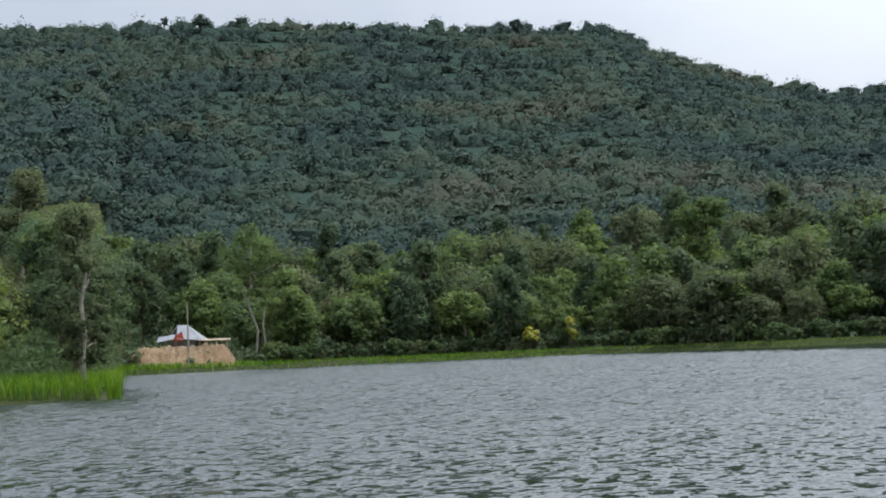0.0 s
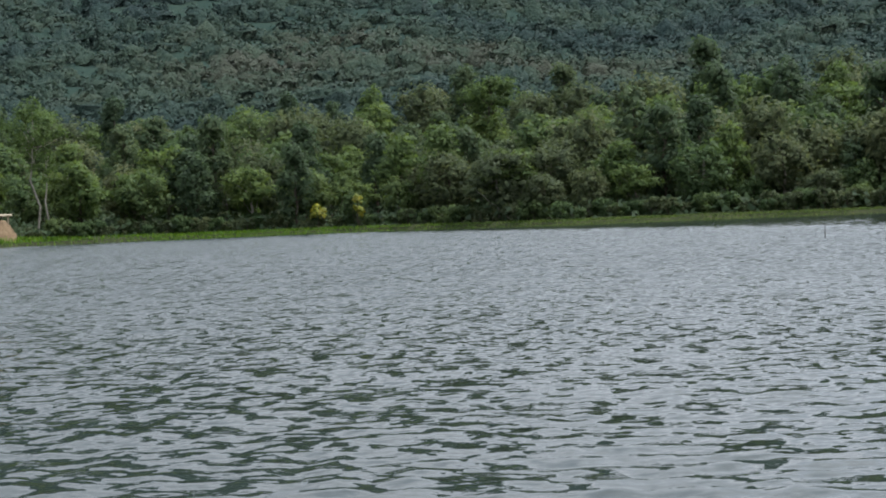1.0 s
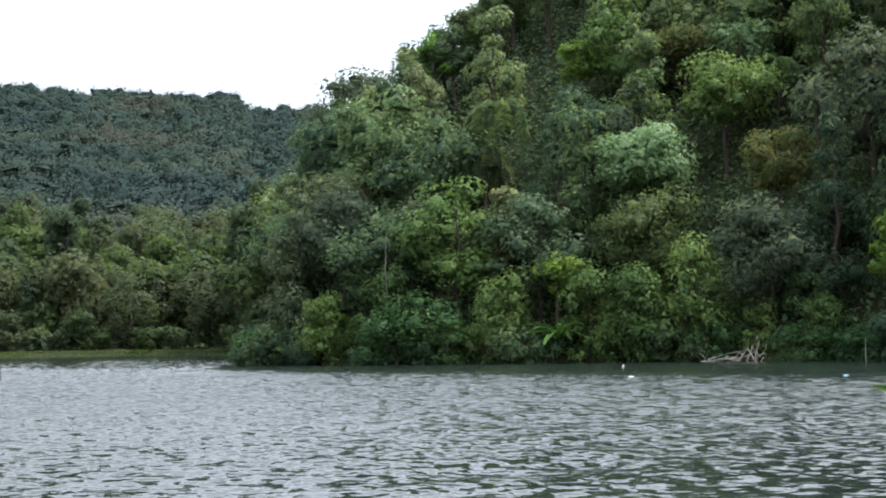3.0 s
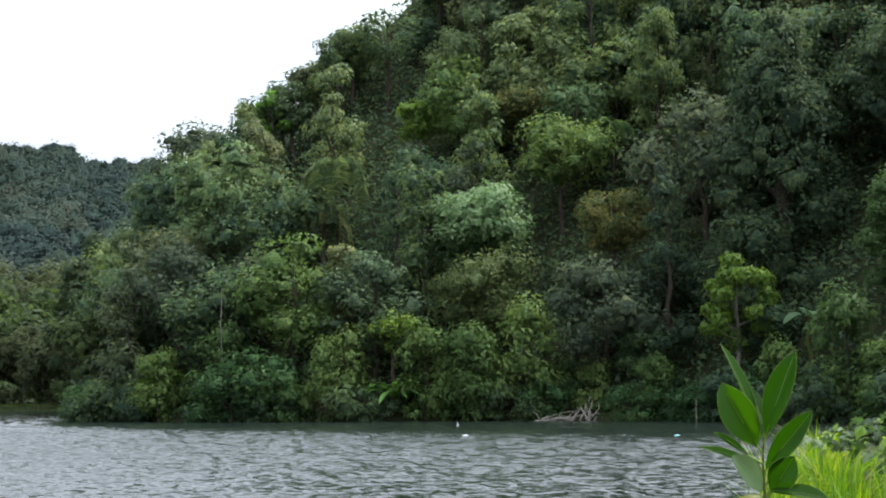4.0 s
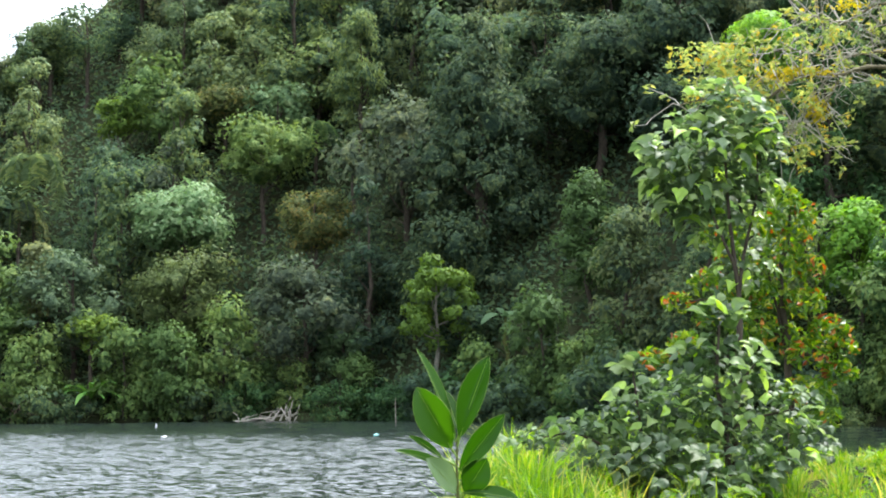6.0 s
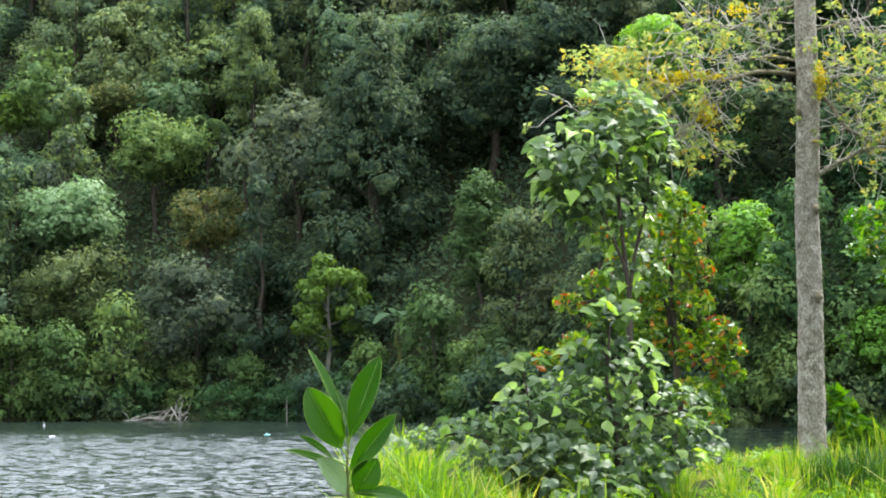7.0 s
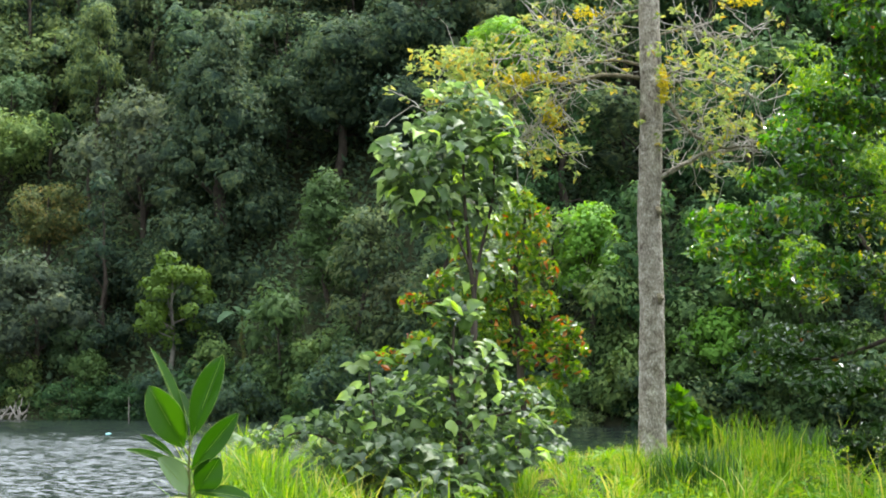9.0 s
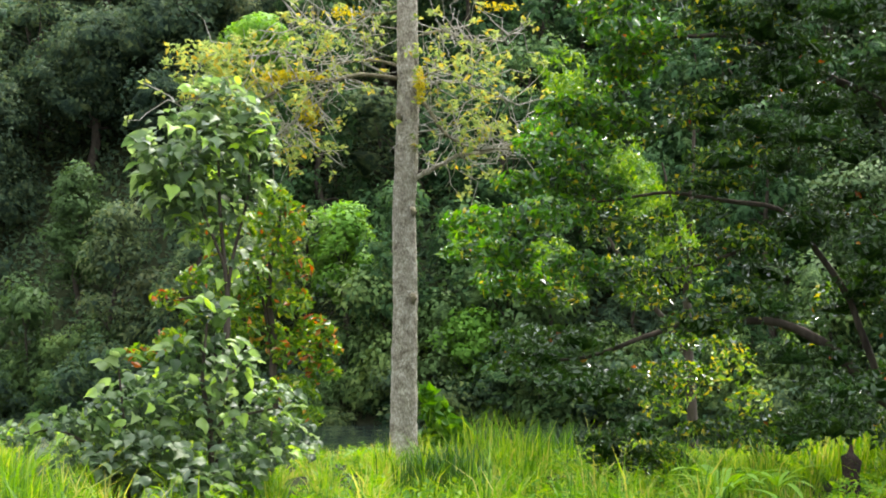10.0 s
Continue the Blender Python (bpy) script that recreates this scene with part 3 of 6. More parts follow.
    l.new(centre.outputs[0], level.inputs[0])
    size = n.new("ShaderNodeVectorMath")
    size.operation = "SCALE"
    l.new(level.outputs[0], size.inputs[0])
    l.new(strength.outputs[0], size.inputs["Scale"])
    tilt_c = n.new("ShaderNodeVectorMath")
    tilt_d = n.new("ShaderNodeVectorMath")
    # open-lake normals lean towards the camera so that its view reflects more sky
    lean = n.new("ShaderNodeMapRange")
    lean.inputs["From Min"].default_value, lean.inputs["From Max"].default_value = 14.0, 55.0
    lean.inputs["To Min"].default_value, lean.inputs["To Max"].default_value = 0.02, 0.19
    l.new(reach.outputs["Value"], lean.inputs["Value"])
    leaned = n.new("ShaderNodeVectorMath")
    leaned.operation = "SCALE"
    leaned.inputs[0].default_value = (-0.25, -0.97, 0.0)
    l.new(lean.outputs[0], leaned.inputs["Scale"])
    steep = n.new("ShaderNodeVectorMath")
    l.new(geo.outputs["Normal"], steep.inputs[0])
    l.new(leaned.outputs[0], steep.inputs[1])
    l.new(steep.outputs[0], tilt_d.inputs[0])
    l.new(d_size.outputs[0], tilt_d.inputs[1])
    l.new(tilt_d.outputs[0], tilt_c.inputs[0])
    for vec in (size, c_size, d_size, leaned):
        old = vec.inputs["Scale"].links[0].from_socket
        mul = n.new("ShaderNodeMath")
        mul.operation = "MULTIPLY"
        l.new(old, mul.inputs[0])
        l.new(calm.outputs[0], mul.inputs[1])
        l.new(mul.outputs[0], vec.inputs["Scale"])
    l.new(c_size.outputs[0], tilt_c.inputs[1])
    tilt = n.new("ShaderNodeVectorMath")
    l.new(tilt_c.outputs[0], tilt.inputs[0])
    l.new(size.outputs[0], tilt.inputs[1])
    even = n.new("ShaderNodeVectorMath")
    even.operation = "NORMALIZE"
    l.new(tilt.outputs[0], even.inputs[0])
    l.new(even.outputs[0], bsdf.inputs["Normal"])
    rng = np.random.default_rng(3)
    az = np.concatenate([np.arange(-32, 70, 0.28)])
    r = [6.0]
    while r[-1] < 260:
        r.append(r[-1] * (1.009 if r[-1] > 10 else 1.04))
    r = np.array(r)
    A, R = np.meshgrid(az, r, indexing="ij")
    X, Y = R * np.sin(np.radians(A)), R * np.cos(np.radians(A))
    Z = np.zeros_like(X)
    wind = radians(258)
    for k in range(110):
        small = k < 60
        lam = math.exp(rng.uniform(math.log(0.18), math.log(0.72))) if small else math.exp(rng.uniform(math.log(1.1), math.log(5.0)))
        th = wind + rng.normal(0, 0.6 if small else 0.8)
        kk = 2 * math.pi / lam
        amp = (0.0062 if small else 0.0008) * lam * rng.uniform(0.5, 1.2)
        fade = np.clip((lam / (R * 0.009) - 2.0) / 2.0, 0, 1)
        Z += fade * amp * np.sin(kk * (X * math.cos(th) + Y * math.sin(th)) + rng.uniform(0, 6.28))
    Z *= np.clip((A + 32) / 1.0, 0, 1) * np.clip((69.8 - A) / 1.0, 0, 1) * np.clip((R - 6) / 2, 0, 1) * np.clip((255 - R) / 20, 0, 1)
    V = np.stack([X, Y, Z], -1).reshape(-1, 3)
    nn, m = A.shape
    i, j = np.meshgrid(np.arange(nn - 1), np.arange(m - 1), indexing="ij")
    a0, b0 = i * m + j, (i + 1) * m + j
    F = np.stack([a0, a0 + 1, b0 + 1, b0], -1).reshape(-1, 4)
    tagged(new("water", mesh("water", V, F, mat, True)), "rippled grey-green lake water under a bright sky", "water", kind="structure")


make_water()

# ---- the far hill: woods that nobody could count ----
def canopy_material():
    mat, n, l, bsdf = material("hill_canopy_hazed")
    geo = n.new("ShaderNodeNewGeometry")
    fine, wide = n.new("ShaderNodeTexNoise"), n.new("ShaderNodeTexNoise")
    fine.inputs["Scale"].default_value, fine.inputs["Detail"].default_value = 0.8, 6
    wide.inputs["Scale"].default_value, wide.inputs["Detail"].default_value = 0.014, 4
    l.new(geo.outputs["Position"], fine.inputs["Vector"])
    l.new(geo.outputs["Position"], wide.inputs["Vector"])
    a = n.new("ShaderNodeMath")
    a.operation = "MULTIPLY_ADD"
    a.inputs[1].default_value, a.inputs[2].default_value = 3.2, -1.55
    l.new(wide.outputs[0], a.inputs[0])
    b = n.new("ShaderNodeMath")
    b.operation = "MULTIPLY_ADD"
    b.inputs[1].default_value = 0.5
    l.new(fine.outputs[0], b.inputs[0])
    l.new(a.outputs[0], b.inputs[2])
    c = n.new("ShaderNodeMath")
    c.operation = "MULTIPLY_ADD"
    c.inputs[1].default_value = 0.25
    l.new(geo.outputs["Random Per Island"], c.inputs[0])
    l.new(b.outputs[0], c.inputs[2])
    # distance haze is painted into these bluish canopy colours
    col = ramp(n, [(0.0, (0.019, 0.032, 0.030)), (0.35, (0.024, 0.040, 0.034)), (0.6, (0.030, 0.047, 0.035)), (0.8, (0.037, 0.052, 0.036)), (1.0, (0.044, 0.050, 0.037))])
    l.new(c.outputs[0], col.inputs[0])
    l.new(col.outputs[0], bsdf.inputs["Base Color"])
    bsdf.inputs["Roughness"].default_value = 0.9
    bsdf.inputs["Specular IOR Level"].default_value = 0.05
    bp = n.new("ShaderNodeBump")
    bp.inputs["Strength"].default_value, bp.inputs["Distance"].default_value = 1.0, 1.6
    l.new(fine.outputs[0], bp.inputs["Height"])
    l.new(bp.outputs[0], bsdf.inputs["Normal"])
    return mat


def make_hill_woods():
    rng = np.random.default_rng(11)
    solid, leafy, soft, round_ = [], [], [], []
    face = np.array([0.0, -0.35, 0.95])
    for i in range(8200):
        az = rng.uniform(-31, 19)
        r = 320 + 530 * rng.random() ** 0.85
        if r < float(shore(az)) + 125:
            continue
        z = land_z(az, r)
        size = 2.0 + 2.8 * rng.random() ** 1.5
        tall = size * rng.uniform(0.6, 0.95)
        if rng.random() < 0.06:
            tall *= 1.6
        base = polar(az, r, z - tall * 0.2)
        V, F = CORES[i % 8]
        a = rng.uniform(0, 6.28)
        W = np.stack([V[:, 0] * math.cos(a) - V[:, 1] * math.sin(a), V[:, 0] * math.sin(a) + V[:, 1] * math.cos(a), V[:, 2]], 1) * [size * 0.72, size * 0.72, tall * 0.72]
        solid.append((W + [base.x, base.y, base.z + tall * 0.5], F))
        round_.append(unit(W / np.array([size, size, tall]) ** 2) * 0.8 + face)
        cl = [(base.x, base.y, base.z + tall * 0.5, size * 1.02, size * 1.02, tall * 1.02)]
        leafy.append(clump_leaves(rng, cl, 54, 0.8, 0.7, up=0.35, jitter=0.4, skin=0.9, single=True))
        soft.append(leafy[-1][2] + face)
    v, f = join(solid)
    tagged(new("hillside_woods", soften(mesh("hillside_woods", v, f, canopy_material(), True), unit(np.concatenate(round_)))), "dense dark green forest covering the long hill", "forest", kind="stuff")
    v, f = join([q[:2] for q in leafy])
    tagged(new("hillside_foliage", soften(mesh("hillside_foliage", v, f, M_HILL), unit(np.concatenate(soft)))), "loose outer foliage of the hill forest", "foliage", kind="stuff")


make_hill_woods()

# ---- kinds of trees ----
M_FRESH = leaf_material("leaf_yellow_green", [(0, (0.072, 0.130, 0.024)), (0.6, (0.125, 0.205, 0.040)), (1, (0.22, 0.30, 0.065))], 0.6, 0.34, spec=0.12, grain=0.5)
STYLES = ["round", "tall", "round", "umbrella", "round", "tall"]
for k in range(8):
    tree_kind("far%d" % k, "shore_tree", STYLES[k % 6], (3.4, 2.8, 4.0, 3.4)[k % 4], (3.6, 4.6, 3.8, 3.0)[k % 4], (4.0, 5.0, 4.4, 4.8)[k % 4], 860, 0.58, M_FAR[k % 4], M_BARK if k % 3 else M_BARK_PALE, n=24, seed=100 + k)
for k in range(4):
    tree_kind("mid%d" % k, "shore_tree", STYLES[k], (3.0, 2.4, 3.4, 2.8)[k], (3.4, 4.4, 3.4, 3.0)[k], (4.0, 5.0, 4.4, 4.4)[k], 1700, 0.27, M_FAR[(3, 2, 0, 1)[k]], M_BARK_PALE if k == 1 else M_BARK, n=22, seed=160 + k)
tree_kind("farbush", "shore_bush", "round", 1.8, 1.3, 1.2, 380, 0.45, M_FAR[0], M_BARK, n=10, trunk_r=0.05, seed=140)
tree_kind("farscrub", "shore_scrub", "open", 1.5, 1.3, 1.2, 220, 0.4, M_FAR[2], M_BARK, n=10, trunk_r=0.05, seed=141)
for k in range(10):
    tree_kind("near%d" % k, "forest_tree", ["round", "tall", "round", "cone", "round"][k % 5], (3.2, 2.7, 3.8, 3.2, 3.5)[k % 5], (3.6, 4.6, 3.8, 4.6, 3.2)[k % 5], (4.4, 5.2, 4.8, 5.0, 4.4)[k % 5], 1700, 0.34, M_NEAR[(0, 1, 0, 1, 1, 3, 0, 2, 0, 1)[k]], M_BARK, n=20, seed=200 + k, droop=(0, 0.8, 0, 0.5, 0)[k % 5])
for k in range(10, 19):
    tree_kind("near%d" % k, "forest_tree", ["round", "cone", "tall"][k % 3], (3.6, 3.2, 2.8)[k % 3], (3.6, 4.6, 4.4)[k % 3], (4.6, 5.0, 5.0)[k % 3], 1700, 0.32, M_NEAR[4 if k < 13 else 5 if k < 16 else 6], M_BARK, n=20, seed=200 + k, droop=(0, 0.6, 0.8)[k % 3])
tree_kind("bank0", "waterside_bush", "round", 2.2, 1.5, 1.3, 1100, 0.22, M_NEAR[0], M_BARK, n=14, trunk_r=0.06, seed=240, droop=0.5)
tree_kind("bank1", "waterside_bush", "round", 2.0, 1.9, 1.6, 1100, 0.21, M_NEAR[6], M_BARK, n=14, trunk_r=0.06, seed=241)
tree_kind("bank2", "waterside_bush", "tall", 1.8, 2.8, 2.3, 1300, 0.22, M_NEAR[2], M_BARK, n=16, trunk_r=0.06, seed=242, droop=0.6)

# ---- trees with a look of their own on the near slope, placed to fit the camera's view ----
FEATURES = []


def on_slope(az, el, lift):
    """Fits a crown to the camera's view: its middle, lift above the slope, at height angle el."""
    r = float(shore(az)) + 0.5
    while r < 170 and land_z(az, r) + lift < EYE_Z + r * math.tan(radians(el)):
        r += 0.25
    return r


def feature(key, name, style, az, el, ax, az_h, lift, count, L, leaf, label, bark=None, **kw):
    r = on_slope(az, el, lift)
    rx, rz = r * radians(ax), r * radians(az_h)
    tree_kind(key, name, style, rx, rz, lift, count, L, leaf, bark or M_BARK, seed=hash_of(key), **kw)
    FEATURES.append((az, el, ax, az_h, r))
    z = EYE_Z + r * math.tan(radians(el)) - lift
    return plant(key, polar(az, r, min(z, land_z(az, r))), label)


def hash_of(text):
    return sum((i + 3) * ord(c) for i, c in enumerate(text))


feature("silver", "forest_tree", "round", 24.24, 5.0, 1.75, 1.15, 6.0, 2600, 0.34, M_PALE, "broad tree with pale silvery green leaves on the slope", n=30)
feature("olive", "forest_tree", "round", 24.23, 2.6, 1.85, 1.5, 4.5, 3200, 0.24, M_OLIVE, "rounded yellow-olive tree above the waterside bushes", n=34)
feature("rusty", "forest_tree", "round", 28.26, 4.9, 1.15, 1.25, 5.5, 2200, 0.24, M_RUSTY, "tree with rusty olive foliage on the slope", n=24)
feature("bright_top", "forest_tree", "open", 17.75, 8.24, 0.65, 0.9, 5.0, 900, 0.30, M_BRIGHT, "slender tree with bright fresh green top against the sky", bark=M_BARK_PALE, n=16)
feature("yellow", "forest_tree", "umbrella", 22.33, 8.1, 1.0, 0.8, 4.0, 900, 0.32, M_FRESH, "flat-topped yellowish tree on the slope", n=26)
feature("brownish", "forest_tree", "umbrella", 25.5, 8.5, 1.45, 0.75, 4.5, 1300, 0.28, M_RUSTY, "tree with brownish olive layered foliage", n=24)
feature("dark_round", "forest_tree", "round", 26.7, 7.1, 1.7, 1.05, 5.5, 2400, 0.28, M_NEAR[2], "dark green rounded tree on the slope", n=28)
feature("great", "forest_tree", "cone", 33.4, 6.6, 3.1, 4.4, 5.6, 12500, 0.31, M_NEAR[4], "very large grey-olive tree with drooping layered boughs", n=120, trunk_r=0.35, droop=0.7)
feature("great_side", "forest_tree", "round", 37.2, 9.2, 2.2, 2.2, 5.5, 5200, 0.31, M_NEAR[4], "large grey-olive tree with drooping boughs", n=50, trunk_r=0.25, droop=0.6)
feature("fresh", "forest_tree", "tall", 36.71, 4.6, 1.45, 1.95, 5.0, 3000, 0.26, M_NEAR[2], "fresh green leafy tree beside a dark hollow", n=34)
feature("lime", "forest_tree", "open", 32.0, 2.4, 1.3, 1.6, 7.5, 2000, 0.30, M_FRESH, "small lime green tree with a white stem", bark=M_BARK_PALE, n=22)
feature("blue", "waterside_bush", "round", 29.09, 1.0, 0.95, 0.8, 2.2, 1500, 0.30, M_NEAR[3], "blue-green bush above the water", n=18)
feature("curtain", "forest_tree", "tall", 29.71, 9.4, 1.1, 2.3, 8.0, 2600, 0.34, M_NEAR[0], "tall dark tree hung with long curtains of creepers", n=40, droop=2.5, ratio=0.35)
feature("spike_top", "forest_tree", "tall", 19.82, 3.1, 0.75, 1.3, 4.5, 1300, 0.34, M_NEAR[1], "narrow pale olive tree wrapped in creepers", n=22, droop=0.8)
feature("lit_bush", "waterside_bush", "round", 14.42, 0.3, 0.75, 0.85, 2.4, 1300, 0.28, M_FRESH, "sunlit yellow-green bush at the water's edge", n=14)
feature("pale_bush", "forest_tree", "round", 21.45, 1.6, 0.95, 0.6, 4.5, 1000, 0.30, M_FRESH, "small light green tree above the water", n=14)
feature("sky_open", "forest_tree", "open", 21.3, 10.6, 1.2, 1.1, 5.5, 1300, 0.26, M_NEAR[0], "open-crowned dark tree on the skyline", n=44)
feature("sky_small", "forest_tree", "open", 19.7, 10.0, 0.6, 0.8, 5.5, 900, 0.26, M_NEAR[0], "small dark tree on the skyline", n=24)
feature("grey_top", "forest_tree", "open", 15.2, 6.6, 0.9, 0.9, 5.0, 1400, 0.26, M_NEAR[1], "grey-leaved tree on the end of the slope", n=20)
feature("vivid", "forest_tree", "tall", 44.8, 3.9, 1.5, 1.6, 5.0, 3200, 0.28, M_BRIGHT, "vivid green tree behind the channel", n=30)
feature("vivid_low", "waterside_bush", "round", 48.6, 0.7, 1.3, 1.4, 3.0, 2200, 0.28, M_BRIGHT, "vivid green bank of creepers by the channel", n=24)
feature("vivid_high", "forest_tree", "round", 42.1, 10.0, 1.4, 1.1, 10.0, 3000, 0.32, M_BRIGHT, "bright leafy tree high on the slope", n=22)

# kind 5 is the leaf colour lightened for haze
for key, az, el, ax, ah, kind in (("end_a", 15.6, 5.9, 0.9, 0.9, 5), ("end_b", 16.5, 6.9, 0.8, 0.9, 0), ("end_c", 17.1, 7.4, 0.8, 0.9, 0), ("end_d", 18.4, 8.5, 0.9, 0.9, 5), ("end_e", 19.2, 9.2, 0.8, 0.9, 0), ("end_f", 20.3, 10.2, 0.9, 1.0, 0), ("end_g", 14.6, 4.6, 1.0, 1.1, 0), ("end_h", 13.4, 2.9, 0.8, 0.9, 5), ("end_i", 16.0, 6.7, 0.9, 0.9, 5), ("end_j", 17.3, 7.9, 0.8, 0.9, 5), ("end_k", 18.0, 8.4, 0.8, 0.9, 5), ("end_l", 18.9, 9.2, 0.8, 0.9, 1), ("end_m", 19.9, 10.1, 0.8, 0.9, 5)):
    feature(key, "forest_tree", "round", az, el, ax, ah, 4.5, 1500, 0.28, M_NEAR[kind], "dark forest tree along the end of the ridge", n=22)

# keep the camera's view of the palms, the wild banana and the waterside plants clear
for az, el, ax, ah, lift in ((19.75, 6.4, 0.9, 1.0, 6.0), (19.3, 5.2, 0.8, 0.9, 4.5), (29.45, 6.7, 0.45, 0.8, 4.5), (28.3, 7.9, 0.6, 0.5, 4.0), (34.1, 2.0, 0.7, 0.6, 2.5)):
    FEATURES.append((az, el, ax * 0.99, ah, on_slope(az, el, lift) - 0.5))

# the trees along the ridge may have others standing in front
FEATURES[:] = [f for f in FEATURES if not (f[0] < 19.0 and f[1] > 2.8 and f[2] > 0.76)]

# ---- the rest of the near slope ----
SLOPE_LABELS = ["deep green forest tree on the steep slope", "grey-olive forest tree with hanging boughs", "leafy forest tree crowded on the slope"]


def hidden_feature(az, r, el, half):
    """Whether a tree there would stand in front of one of the trees above."""
    for fa, fe, ax, ah, fr in FEATURES:
        if r < fr + 0.5 and abs(az - fa) < ax * 0.75 + half * 0.3 and fe - ah * 0.6 < el + half * 0.7 and el - half < fe + ah:
            return True
    return False


def plant_near_slope():
    rng = np.random.default_rng(21)
    made = 0
    for row in range(11):
        b = 2.2 + row * 3.7
        az = 11.9 + rng.uniform(0, 2)
        while az < 68:
            r = float(shore(az)) + b + rng.uniform(-1.5, 1.5)
            step = math.degrees(4.3 / r) * rng.uniform(0.75, 1.3)
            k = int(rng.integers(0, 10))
            # beyond 28 degrees darker copies paint shade, before 27 lighter ones paint haze
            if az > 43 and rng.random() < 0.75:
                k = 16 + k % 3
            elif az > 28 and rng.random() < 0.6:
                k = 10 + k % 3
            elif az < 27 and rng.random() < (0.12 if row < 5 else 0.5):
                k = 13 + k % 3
            lift = PROTO["near%d" % k]["lift"]
            s = rng.uniform(0.8, 1.3) * (0.62 if row == 0 else 0.85 if row == 1 else 1.0)
            if az < 14:
                s *= 0.8
            el = math.degrees(math.atan2(land_z(az, r) + lift * s - EYE_Z, r))
            cap = np.interp(az, [11.9, 12.6, 13.6, 14.2, 15.6, 16.6, 17.6, 19.0, 20.3, 22.4, 24], [2.6, 4.2, 6.2, 7.1, 8.0, 8.5, 9.2, 10.2, 11.7, 12.2, 30])
            top = math.degrees(math.atan2(land_z(az, r) + (lift + PROTO["near%d" % k]["rz"]) * s - EYE_Z, r))
            if math.degrees(math.atan2(land_z(az, r) - EYE_Z, r)) > 12.3:
                az += step
                continue
            if top > cap:
                s *= 0.62
                el = math.degrees(math.atan2(land_z(az, r) + lift * s - EYE_Z, r))
                top = math.degrees(math.atan2(land_z(az, r) + (lift + PROTO["near%d" % k]["rz"]) * s - EYE_Z, r))
            if 29.9 < az < 31.0 and 4.2 < el < 9.5 or 45.0 < az < 46.8 and 4.0 < el < 9.0:
                az += step
                continue
            if top < cap and not hidden_feature(az, r, el, 1.8 * s):
                plant("near%d" % k, polar(az, r, land_z(az, r) - 0.2), SLOPE_LABELS[k % 3], "trees on the near slope", (s, s, s * rng.uniform(0.85, 1.15)), rng.uniform(0, 6.28))
                made += 1
            az += step
    for k in range(150):
        az = 11.9 + 56 * (k + rng.uniform(0, 0.9)) / 150
        r = float(shore(az)) + rng.uniform(-1.3, 1.0)
        kind = "bank%d" % int(rng.integers(0, 3))
        s = 0.45 + 1.15 * rng.random() ** 1.5
        if hidden_feature(az, r, 0.6, 0.4):
            s *= 0.6
        if 26.3 < az < 28.0:
            r += 1.2
        if 20.8 < az < 22.1:
            r, s = r + 0.9, s * 0.55
        plant(kind, polar(az, r, -0.35), "leafy bush hanging over the water's edge", "bushes along the near slope", (s, s, s), rng.uniform(0, 6.28), "bush")
    return made


plant_near_slope()



def undergrowth(name, label, seed, n, az0, az1, b0, b1, L, mat):
    """Low leafy growth that hides the soil between the trunks."""
    rng = np.random.default_rng(seed)
    az = rng.uniform(az0, az1, n)
    r = shore(az) + b0 + (b1 - b0) * rng.random(n)
    z = land(az, r) + rng.random(n) ** 2 * 1.6
    C = np.stack([r * np.sin(np.radians(az)), r * np.cos(np.radians(az)), z], 1)
    N = unit(np.stack([-np.sin(np.radians(az)) * 0.5, -np.cos(np.radians(az)) * 0.5, np.full(n, 0.6)], 1) + rng.normal(0, 0.45, (n, 3)))
    v, f = flakes(rng, C, N, L * rng.uniform(0.6, 1.4, n), 0.6)
    tagged(new(name, mesh(name, v, f, mat)), label, "undergrowth", kind="stuff")


undergrowth("slope_undergrowth", "dark ferns and creepers covering the steep slope", 71, 100000, 11.9, 68, -0.5, 42, 0.32, M_NEAR[0])
undergrowth("shore_undergrowth", "mixed low growth under the trees of the far shore", 72, 20000, -23.4, 12.2, 2, 110, 0.7, M_FAR[1])
undergrowth("reedside_undergrowth", "low bushy growth behind the reeds", 73, 9000, -30, -23.5, 12, 60, 0.32, M_FAR[0])

# ---- the far shore ----
FAR_LABELS = ["green broad-leaved tree on the far shore", "dark green tree on the far shore", "greyish olive tree on the far shore", "bright green tree on the far shore"]


